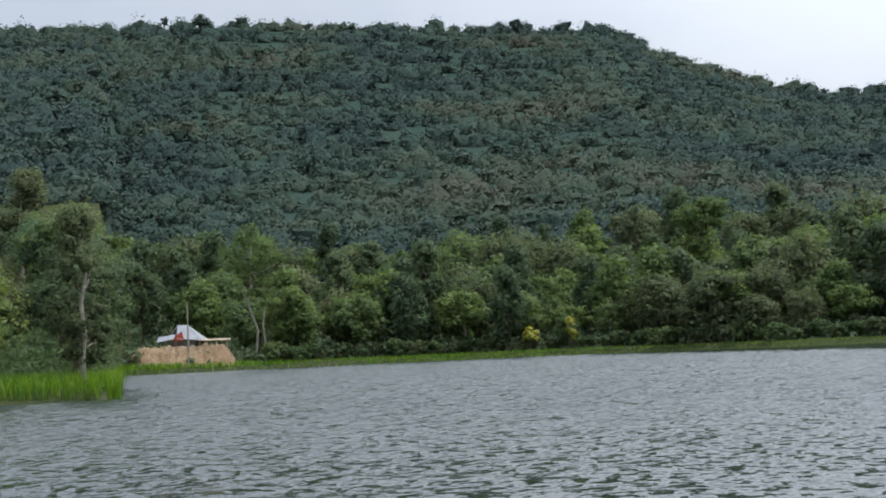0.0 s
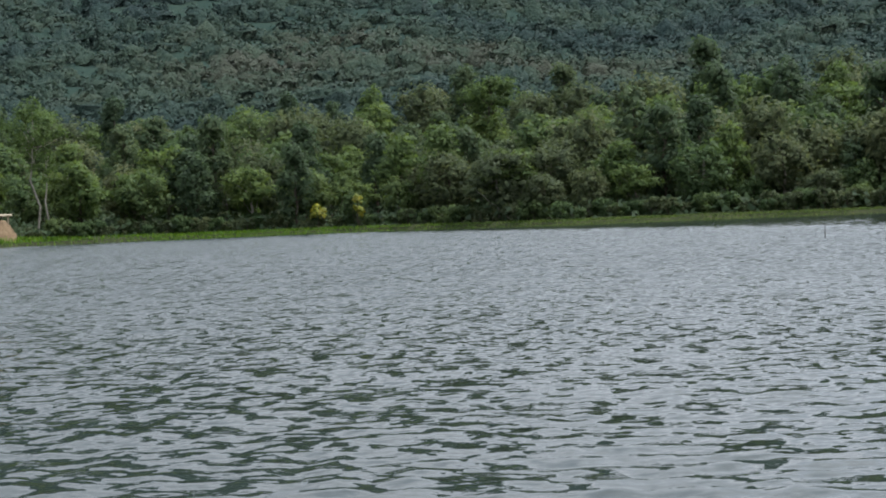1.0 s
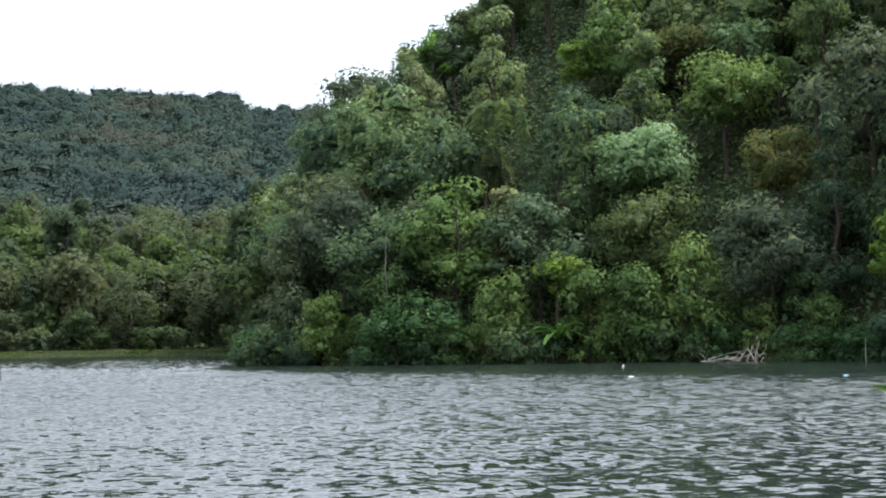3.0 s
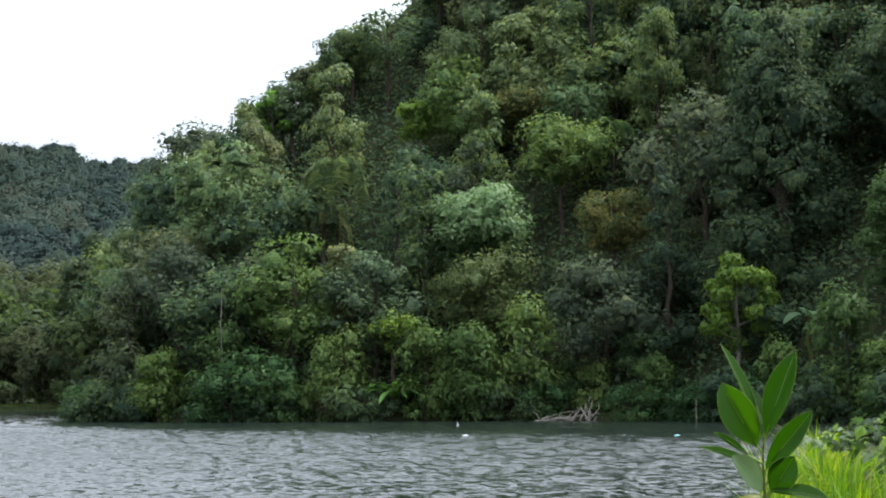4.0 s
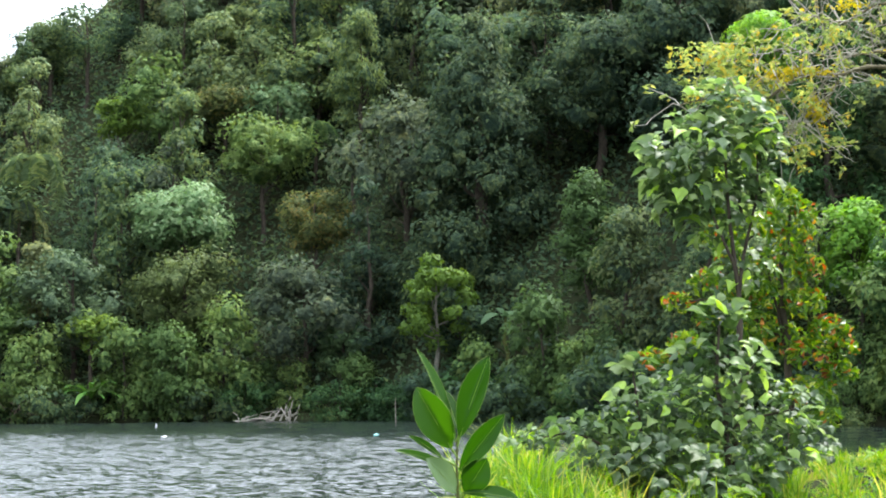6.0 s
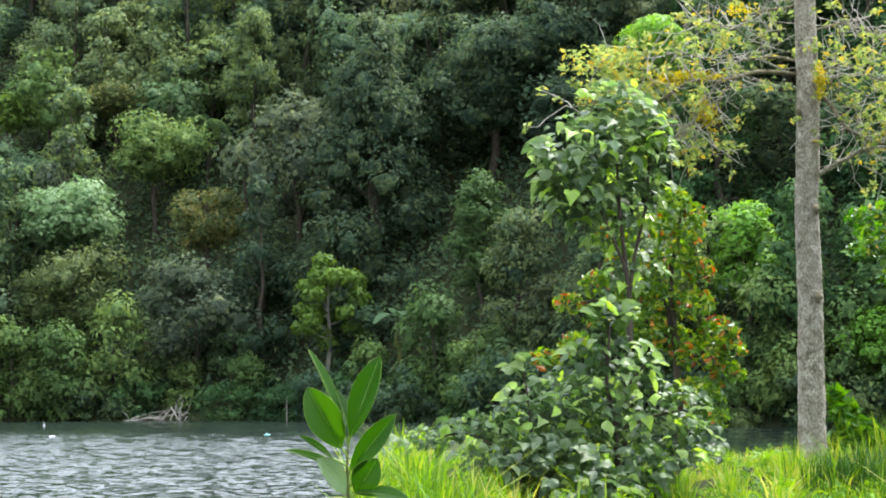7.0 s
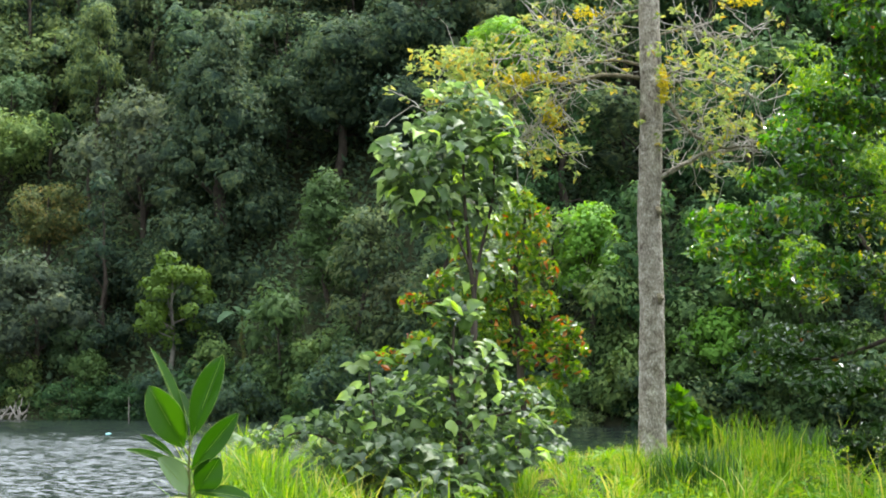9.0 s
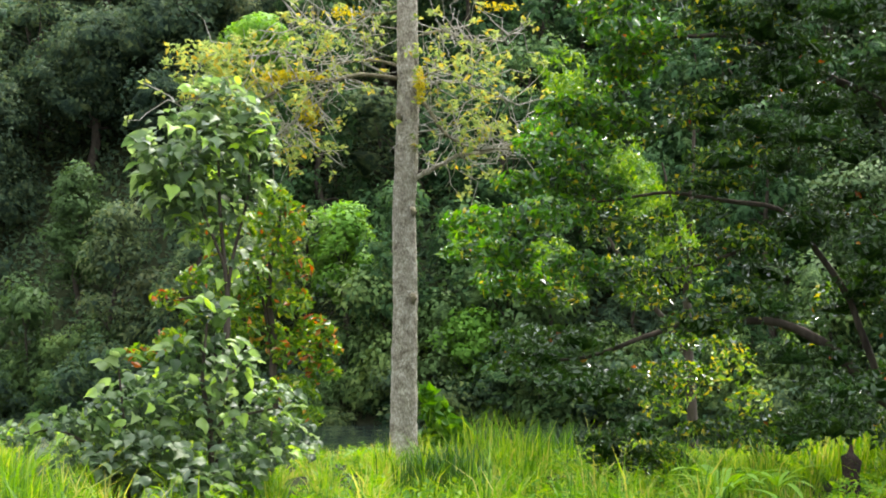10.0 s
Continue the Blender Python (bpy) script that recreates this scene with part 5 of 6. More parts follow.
def broad_shrub(label, foot_az, foot_r, volumes, stems, seed, size=0.24):
    """A shrub with single large leaves round the ends of its stems."""
    rng = np.random.default_rng(seed)
    shrub = new("broadleaf_shrub")
    foot = polar(foot_az, foot_r, land_z(foot_az, foot_r))
    shrub.matrix_basis = Matrix.Translation(foot)
    for pts, rad in stems:
        Q = [(0, 0, -0.1)] + [tuple(sight(*p) - foot) for p in pts]
        Q = np.array(Q)
        k = np.linspace(0, len(Q) - 1, 5 * len(Q))
        Q = np.stack([np.interp(k, np.arange(len(Q)), Q[:, i]) for i in range(3)], 1)
        Q[1:-1] = (Q[:-2] + 2 * Q[1:-1] + Q[2:]) / 4
        part("stem", mesh("stem", *tube(Q, rad, 6), M_BARK, True), shrub)
    for az, el, r, ra, re, n, s, rise in volumes:
        for _ in range(n):
            d = unit(rng.normal(size=3)) * rng.uniform(0.5, 1.0) ** 0.5
            c = sight(az + d[0] * ra, el + d[2] * re, r + d[1] * radians(ra) * r * 0.8) - foot
            out = Vector((math.cos(radians(az)) * d[0] + math.sin(radians(az)) * d[1], -math.sin(radians(az)) * d[0] + math.cos(radians(az)) * d[1], 0))
            run = (out + Vector((rng.normal(0, 0.5), rng.normal(0, 0.5), rng.normal(rise, 0.35)))).normalized()
            face = Vector((rng.normal(0, 0.45), rng.normal(-0.3, 0.45), 1.0)) + out * 0.5
            ln = size * s * rng.uniform(0.5, 1.12)
            # low leaves and a few others take the darker copy that imitates shade
            ob = part("leaf", (SHADED_HEARTS if el < -2.1 or rng.random() < 0.15 else HEARTS)[int(rng.integers(0, 4))], shrub)
            ob.matrix_basis = leaf_pose(c, c + run, face) @ Matrix.Diagonal((ln, ln, ln, 1))
    rest = []
    for az, el, r, ra, re, n, s, rise in volumes:
        for _ in range(int(n * 1.9)):
            d = unit(rng.normal(size=3)) * rng.uniform(0.1, 0.95) ** 0.5
            c = sight(az + d[0] * ra, el + d[2] * re, r + 0.1 + d[1] * radians(ra) * r * 0.8) - foot
            run = Vector((rng.normal(0, 1), rng.normal(0, 1), rng.normal(rise, 0.4)))
            ln = size * s * rng.uniform(0.35, 0.80)
            m = np.array(leaf_pose(c, c + run, Vector((rng.normal(0, 0.5), rng.normal(-0.3, 0.5), 1.0))))
            v, f = SMALL_HEARTS[int(rng.integers(0, 4))]
            rest.append((v * ln @ m[:3, :3].T + m[:3, 3], f))
    v, f = join(rest)
    # inner leaves all in the darkened colour, as if shaded
    tagged(part("inner_foliage", mesh("inner_foliage", v, f, M_BROAD_SHADED, True), shrub), kind="stuff")
    return tagged(shrub, label, "shrub", "large-leaved shrubs on the bank")


broad_shrub("tall shrub with large pale-backed heart-shaped leaves", 40.9, 19.0,
            [(40.2, 7.0, 19.0, 1.9, 1.2, 90, 1.0, -0.15), (41.4, 7.6, 19.1, 1.2, 1.0, 50, 1.0, 0.1), (39.7, 5.7, 18.9, 1.2, 1.0, 55, 1.0, -0.5), (41.0, 5.7, 19.2, 1.4, 1.0, 50, 0.9, -0.4), (40.9, 8.7, 19.0, 1.0, 0.5, 22, 0.9, 0.3), (42.2, 6.6, 19.1, 0.6, 1.0, 22, 0.9, -0.1), (40.7, 4.6, 19.0, 1.1, 0.6, 26, 0.85, -0.4), (41.4, 3.4, 19.2, 1.0, 0.7, 26, 0.7, -0.3), (39.2, 6.3, 18.9, 0.7, 0.9, 20, 1.0, -0.6)],
            [([(41.1, -1.0, 19), (41.3, 2.0, 19), (41.0, 5.0, 19), (40.9, 7.8, 19)], [0.04, 0.028, 0.010]), ([(41.3, 3.0, 19), (40.4, 5.2, 18.9), (39.8, 6.5, 18.9)], [0.025, 0.016, 0.006]), ([(41.3, 3.2, 19), (41.9, 5.6, 19.1), (41.9, 7.4, 19.1)], [0.025, 0.016, 0.006])], 81, 0.21)
broad_shrub("leafy shrub with large heart-shaped leaves and upright young tips", 40.9, 18.2,
            [(40.7, 1.9, 18.2, 0.6, 0.5, 14, 1.25, 0.7), (40.6, 0.4, 18.2, 1.5, 1.0, 60, 0.95, -0.1), (41.8, -0.8, 18.3, 1.8, 1.0, 62, 0.85, -0.1), (39.9, -1.0, 18.0, 1.5, 1.0, 56, 0.9, -0.1), (42.8, -2.0, 18.3, 1.5, 0.8, 46, 0.8, -0.1), (40.7, -2.6, 17.8, 1.9, 0.8, 62, 0.9, -0.2)],
            [([(40.75, -1.4, 18.2), (40.5, -0.2, 18.2), (40.65, 1.6, 18.2)], [0.035, 0.025, 0.01]), ([(40.75, -1.4, 18.2), (41.2, -0.2, 18.2), (41.7, 0.4, 18.2)], [0.03, 0.02, 0.008]), ([(40.75, -1.6, 18.2), (41.8, -1.2, 18.2), (42.8, -1.0, 18.2)], [0.03, 0.02, 0.008])], 82, 0.20)
broad_shrub("spreading shrub with large dull green leaves over the grass", 38.4, 17.8,
            [(38.0, 0.3, 17.8, 0.35, 0.5, 10, 1.0, 0.6), (38.2, -1.0, 17.8, 1.3, 0.6, 55, 0.85, -0.1), (36.6, -1.4, 17.8, 1.3, 0.5, 52, 0.8, -0.1), (35.0, -1.8, 18.0, 1.0, 0.35, 30, 0.75, 0.0), (38.6, -2.4, 17.5, 1.6, 0.8, 68, 0.9, -0.2), (37.0, -2.8, 17.5, 1.5, 0.7, 48, 0.85, -0.2), (39.8, -3.3, 17.2, 1.6, 0.6, 36, 0.9, -0.2)],
            [([(38.2, -1.6, 17.8), (38.0, 0.2, 17.8)], [0.02, 0.008]), ([(37.4, -2.2, 17.8), (36.2, -1.6, 17.8), (35.0, -1.8, 18)], [0.025, 0.008])], 83, 0.20)
broad_shrub("low shrub with large drooping leaves in the grass", 39.6, 18.8,
            [(39.2, -0.6, 18.8, 1.8, 0.9, 70, 0.9, -0.2), (41.6, -1.6, 18.8, 2.0, 0.9, 80, 0.85, -0.2), (37.8, -1.9, 18.6, 1.8, 0.7, 70, 0.85, -0.2), (40.2, -3.2, 18.0, 2.4, 0.5, 60, 0.9, -0.2)],
            [([(39.6, -1.6, 18.8), (39.2, -0.2, 18.8)], [0.025, 0.008])], 89, 0.20)


def leafy_mass(name, label, category, foot, clumps, count, L, leaf, extra=(), stems=(), seed=0, r_depth=0.8, jitter=0.6, group="", dense=None):
    """A plant given by the clumps that its leaves form, as direction, distance and half sizes in degrees."""
    rng = np.random.default_rng(seed)
    ob = new(name)
    ob.matrix_basis = Matrix.Translation(foot)
    K = []
    for az, el, r, ra, re in clumps:
        c = sight(az, el, r) - foot
        q = radians(ra) * r
        K.append((*c, q, q * r_depth, radians(re) * r))
    v, f = clump_leaves(rng, K, count, L, 0.5, up=0.35, jitter=jitter)
    part("foliage", mesh("foliage", v, f, leaf), ob)
    # closed masses added in the chosen clumps to block light
    if dense:
        v, f, soft = clump_masses(rng, [k for k, c in zip(K, clumps) if dense(c)], 0.55)
        part("inner_foliage", soften(mesh("inner_foliage", v, f, mass_material(leaf, 0.1)), soft), ob)
    for nm, n, ln, mat, lab, *where in extra:
        some = [k for k, c in zip(K, clumps) if not where or where[0](c)]
        v, f = clump_leaves(rng, some, n, ln, 0.5, up=0.2, jitter=jitter)
        part(nm, mesh(nm, v, f, mat), ob, lab)
    for pts, rad in stems:
        Q = np.array([tuple(sight(*p) - foot) for p in pts])
        k = np.linspace(0, len(Q) - 1, 6 * len(Q))
        Q = np.stack([np.interp(k, np.arange(len(Q)), Q[:, i]) for i in range(3)], 1)
        Q[1:-1] += rng.normal(0, 0.015, Q[1:-1].shape)
        Q[1:-1] = (Q[:-2] + 2 * Q[1:-1] + Q[2:]) / 4
        part("limb", mesh("limb", *tube(Q, rad, 7), M_BARK, True), ob)
    return tagged(ob, label, category, group)


leafy_mass("flushing_tree", "slender tree with glossy small leaves and orange young tips", "tree", polar(42.6, 20.6, land_z(42.6, 20.6)),
           [(42.7, 5.3, 20.6, 0.5, 0.5), (43.3, 4.9, 20.6, 0.45, 0.4), (43.0, 4.2, 20.6, 0.6, 0.6), (42.5, 3.4, 20.6, 0.8, 0.6), (43.4, 3.2, 20.6, 0.5, 0.5), (42.0, 2.4, 20.6, 0.9, 0.6), (43.2, 2.2, 20.6, 0.7, 0.5), (40.3, 2.9, 20.6, 0.6, 0.4), (39.4, 2.3, 20.6, 0.5, 0.3), (41.2, 3.6, 20.7, 0.7, 0.4), (43.9, 1.4, 20.6, 0.7, 0.4), (44.4, 0.9, 20.6, 0.4, 0.35), (43.3, 0.7, 20.6, 0.9, 0.5), (42.4, 1.2, 20.7, 0.8, 0.5), (44.2, 0.1, 20.6, 0.55, 0.35), (43.2, -0.5, 20.6, 0.9, 0.5), (43.7, -1.3, 20.6, 0.6, 0.4), (38.6, 0.6, 20.7, 0.6, 0.3), (39.6, 1.0, 20.7, 0.6, 0.4), (41.3, 2.6, 20.5, 0.8, 0.5), (40.8, 4.3, 20.5, 0.7, 0.5), (41.6, 1.5, 20.4, 0.8, 0.5), (40.4, 1.9, 20.5, 0.6, 0.4), (42.2, 4.6, 20.5, 0.6, 0.5)],
           3600, 0.10, M_FLUSH, [("young_leaves", 160, 0.11, M_ORANGE, "orange-red young leaves"), ("tip_leaves", 120, 0.12, M_ORANGE, "orange-red leaves at the ends of the boughs", lambda c: c[0] > 43.25 and c[1] > -0.3 or c[0] < 39.8)],
           [([(42.6, -3.2, 20.6), (42.7, 0.0, 20.6), (42.5, 3.0, 20.6), (42.9, 5.3, 20.6)], [0.05, 0.04, 0.012]), ([(42.7, 0.3, 20.6), (43.8, 1.0, 20.6), (44.4, 0.8, 20.6)], [0.03, 0.008]), ([(42.6, 1.0, 20.6), (41.0, 2.4, 20.6), (39.4, 2.3, 20.6)], [0.025, 0.008]), ([(42.6, 0.6, 20.6), (42.1, 3.6, 20.6), (41.2, 3.7, 20.6)], [0.02, 0.008])], 84)


def dark_tree_clumps():
    rng = np.random.default_rng(85)
    out = []
    while len(out) < 230:
        az, el = rng.uniform(47.5, 66), rng.uniform(-2.6, 15)
        left = np.interp(el, [-2.6, -1.6, 0, 2, 4, 6, 8, 10, 12, 15], [53.6, 51.8, 49.9, 49.4, 48.6, 49.6, 51.0, 51.8, 52.2, 53.5])
        if az < left:
            continue
        if 54.5 < az < 58.8 and -1.6 < el < 0.2 and rng.random() < 0.75:
            continue
        out.append((az, el, 22 + rng.normal(0, 1.0), rng.uniform(0.7, 1.5), rng.uniform(0.3, 0.6)))
    for k in range(16):
        out.append((rng.uniform(52.0, 55.6), rng.uniform(-3.0, -1.4), 21.4 + rng.normal(0, 0.3), rng.uniform(0.4, 0.8), rng.uniform(0.25, 0.45)))
    return out


# leaves at the left edge and gaps carry sunlit colours, the rest a shaded one
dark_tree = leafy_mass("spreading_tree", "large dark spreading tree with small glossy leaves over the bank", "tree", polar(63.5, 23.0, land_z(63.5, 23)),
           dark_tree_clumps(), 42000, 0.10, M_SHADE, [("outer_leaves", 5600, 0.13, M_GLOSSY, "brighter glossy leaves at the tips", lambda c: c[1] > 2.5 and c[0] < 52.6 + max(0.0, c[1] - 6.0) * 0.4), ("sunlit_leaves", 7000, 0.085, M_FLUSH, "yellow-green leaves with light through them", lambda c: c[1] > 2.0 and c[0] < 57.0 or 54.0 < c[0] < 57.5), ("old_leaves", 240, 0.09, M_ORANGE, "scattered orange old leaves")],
           [([(63.5, -4, 23), (62.6, -1.6, 22.8), (61.0, -0.6, 22.6), (59.6, 0.9, 22.4), (58.2, 1.6, 22.2), (55.4, 1.7, 22), (52.6, 0.6, 21.8), (51.0, 0.4, 21.8)], [0.14, 0.08, 0.04, 0.012]),
            ([(61.2, -0.7, 22.6), (60.2, 2.4, 22.8), (58.4, 5.0, 22.6), (55.0, 5.6, 22.4), (51.6, 5.2, 22.2)], [0.05, 0.035, 0.010]),
            ([(63.5, -4, 23), (63.2, 3.0, 23), (61.6, 8.0, 23), (57.0, 10.4, 22.6), (53.4, 10.2, 22.4)], [0.12, 0.06, 0.012]),
            ([(59.0, 4.6, 22.6), (56.0, 3.4, 22.2), (53.0, 3.0, 22.0)], [0.035, 0.02, 0.008])], 86, r_depth=1.0, jitter=0.75, dense=lambda c: c[0] > 55.6 and c[1] > 0.8 or c[0] > 50.5 and c[1] < 1.2 and not 54.0 < c[0] < 57.5)



def shade_crown():
    """Unseen crown, added high over the spreading tree to shade it and the bank."""
    rng = np.random.default_rng(96)
    foot = dark_tree.matrix_basis.translation
    K = []
    for _ in range(90):
        c = sight(rng.uniform(57.5, 77), rng.uniform(17, 27), rng.uniform(18.5, 26)) - foot
        q = rng.uniform(0.7, 1.3)
        K.append((*c, q, q, q * 0.6))
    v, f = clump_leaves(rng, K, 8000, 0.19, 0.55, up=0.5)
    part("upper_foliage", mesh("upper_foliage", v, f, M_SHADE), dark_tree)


shade_crown()
leafy_mass("bright_bush", "low bright green bush beside the tall tree's foot", "bush", polar(47.9, 27.5, land_z(47.9, 27.5)),
           [(47.6, -1.1, 27.5, 0.5, 0.35), (48.0, -1.7, 27.5, 0.7, 0.4), (47.5, -2.0, 27.4, 0.5, 0.35), (48.5, -1.9, 27.5, 0.4, 0.3), (47.4, -0.6, 27.6, 0.3, 0.25)], 300, 0.24, M_HERB, seed=87)
leafy_mass("sunlit_tree", "young yellow-green tree in the sun behind the dark spreading tree", "tree", polar(55.5, 29.5, land_z(55.5, 29.5)),
           [(51.2 + 4.2 * ((k * 0.618) % 1.0), 3.0 + 6.5 * ((k * 0.377 + 0.1) % 1.0), 29.5 + 0.8 * math.sin(k * 2.1), 0.9, 0.6) for k in range(22)], 3800, 0.12, M_FLUSH,
           stems=[([(55.5, -2.6, 29.5), (55.3, 2.0, 29.5), (55.6, 8.0, 29.5)], [0.09, 0.07, 0.02]), ([(55.4, 0.5, 29.5), (53.0, 4.0, 29.5), (52.0, 7.0, 29.5)], [0.05, 0.015]), ([(55.4, 1.0, 29.5), (55.2, 4.0, 29.5), (54.6, 6.5, 29.5)], [0.05, 0.015])], seed=90)
leafy_mass("sunlit_shrub", "yellow-green shrub lit by the sun under the dark tree", "shrub", polar(57.5, 28, land_z(57.5, 28)),
           [(54.6, -0.9, 28, 0.8, 0.5), (55.6, -0.2, 28, 1.0, 0.6), (56.8, 0.3, 28, 0.9, 0.6), (57.2, -0.8, 28, 0.8, 0.5), (58.8, 1.2, 28, 0.6, 0.5), (59.6, 2.4, 28, 0.5, 0.4)], 620, 0.11, M_FLUSH, seed=88)


def make_grass():
    rng = np.random.default_rng(91)
    n = 74000
    az = rng.uniform(32.8, 66, n)
    edge = bank_edge(az)
    r = 13 + (edge + 0.6 - 13) * np.sqrt(rng.random(n))
    lumps = np.array([noise.noise((a * 1.1, b * 0.35, 1.7)) for a, b in zip(az, r)])
    z = np.maximum(land(az, r) - 0.03, -0.05)
    P = np.stack([r * np.sin(np.radians(az)), r * np.cos(np.radians(az)), z], 1)
    h = rng.uniform(0.08, 0.42, n) * np.clip(1 + 2.4 * lumps, 0.25, 2.6) * np.interp(az, [29.5, 34, 42, 44, 47.5, 49, 52, 60], [1.4, 1.3, 0.9, 0.8, 0.8, 1.05, 0.95, 1.0]) * np.interp(r, [22, 25, 30], [1.0, 0.8, 0.45])
    blade_field("bank_grass", "lush bright yellow-green grass on the near bank", rng, P, h, rng.uniform(0.007, 0.02, n), M_GRASS, 1.1)
    n = 22000
    az = rng.uniform(32.8, 66, n)
    r = 14 + (bank_edge(az) - 14) * rng.random(n)
    beds = np.array([noise.noise((a * 0.8, b * 0.5, 5.3)) for a, b in zip(az, r)]) > 0.08
    az, r, n = az[beds], r[beds], int(beds.sum())
    C = np.stack([r * np.sin(np.radians(az)), r * np.cos(np.radians(az)), land(az, r) + rng.uniform(0.05, 0.32, n)], 1)
    v, f = blades(rng, C, unit(rng.normal(0, 0.5, (n, 3)) + [0, 0, 1]), rng.uniform(0.04, 0.12, n), 0.5)
    tagged(new("bank_herbs", mesh("bank_herbs", v, f, M_HERB)), "small broad-leaved herbs among the bank grass", "herbs", kind="stuff")


make_grass()


def tuft(az, r, n, h, w, mat, label, seed, spread=0.25, lean=0.6, name="grass_tuft"):
    rng = np.random.default_rng(seed)
    base = polar(az, r, land_z(az, r))
    P = np.array([(rng.normal(0, spread), rng.normal(0, spread), -0.03) for _ in range(n)])
    ob = blade_field(name, label, rng, P, h * rng.uniform(0.6, 1.15, n), w * rng.uniform(0.7, 1.3, n), mat, lean)
    ob.matrix_basis = Matrix.Translation(base)
    ob["kind"] = "thing"
    return ob


for k, (az, r, n, h, w, mat) in enumerate(((47.9, 19.5, 420, 0.62, 0.016, M_TUFT), (50.0, 23, 160, 0.85, 0.014, M_GRASS), (51.2, 25, 120, 0.8, 0.014, M_GRASS), (34.2, 21, 140, 0.75, 0.014, M_GRASS), (35.0, 20, 140, 0.7, 0.014, M_GRASS), (36.0, 17.0, 120, 0.6, 0.014, M_GRASS), (49.0, 26.5, 120, 0.9, 0.014, M_GRASS), (60.6, 24, 180, 0.9, 0.016, M_GRASS), (62.0, 23, 180, 0.9, 0.016, M_GRASS), (58.8, 24, 120, 0.7, 0.016, M_GRASS))):
    tuft(az, r, n, h, w, mat, "tall tuft of narrow green grass blades", 300 + k)


def strap_plant(az, r, n, length, width, mat, label, seed, lift=0.0, category="plant"):
    """Long arching leaves from one root."""
    rng = np.random.default_rng(seed)
    ob = new("strap_plant")
    ob.matrix_basis = Matrix.Translation(polar(az, r, land_z(az, r) + lift))
    me = mesh("leaf", *leaf_sheet(1.0, 0.14, 1.3, 0.12, 0.0), mat, True)
    for i in range(n):
        a = 2 * math.pi * (i + rng.uniform(0, 0.7)) / n
        run = Vector((math.cos(a), math.sin(a), rng.uniform(0.5, 1.6)))
        o = part("leaf", me, ob)
        ln = length * rng.uniform(0.7, 1.15)
        o.matrix_basis = leaf_pose((0, 0, 0), run, (-math.cos(a) * 0.3, -math.sin(a) * 0.3, 1)) @ Matrix.Diagonal((ln, ln * width, ln, 1))
    return tagged(ob, label, category)


strap_plant(56.4, 18.0, 20, 0.80, 0.9, M_LIME, "bright strap-leaved plant in the grass", 401, 0.12)
strap_plant(58.0, 18.4, 11, 0.55, 0.8, M_LIME, "small strap-leaved plant in the grass", 402, 0.2)
strap_plant(45.3, 24.0, 12, 0.45, 0.9, M_LIME, "light green fern in the grass", 403, 0.22)
strap_plant(46.0, 24.5, 9, 0.38, 0.9, M_LIME, "light green fern in the grass", 404, 0.15)
strap_plant(21.45, float(shore(21.45)) - 0.2, 26, 2.7, 0.8, M_VIVID, "bright arching palm-like plant at the water's edge", 405, 1.0)
strap_plant(31.0, float(shore(31.0)) + 0.3, 12, 1.3, 0.8, M_NEAR[2], "arching green plant at the water's edge", 406, 0.2)


def make_stump():
    rng = np.random.default_rng(95)
    base = polar(60.16, 19.5, land_z(60.16, 19.5))
    pts = [(0, 0, -0.2), (0, 0, 0.1), (0, 0, 0.28), (0, 0, 0.42), (0.005, 0, 0.46), (0.015, 0, 0.50), (0.02, 0, 0.59)]
    ob = new("stump", mesh("stump", *tube(pts, [0.12, 0.105, 0.10, 0.095, 0.085, 0.035, 0.012], 12, rng, 0.12), M_STUMP, True))
    ob.matrix_basis = Matrix.Translation(base)
    tagged(ob, "dark charred broken tree stump in the grass", "stump")


make_stump()


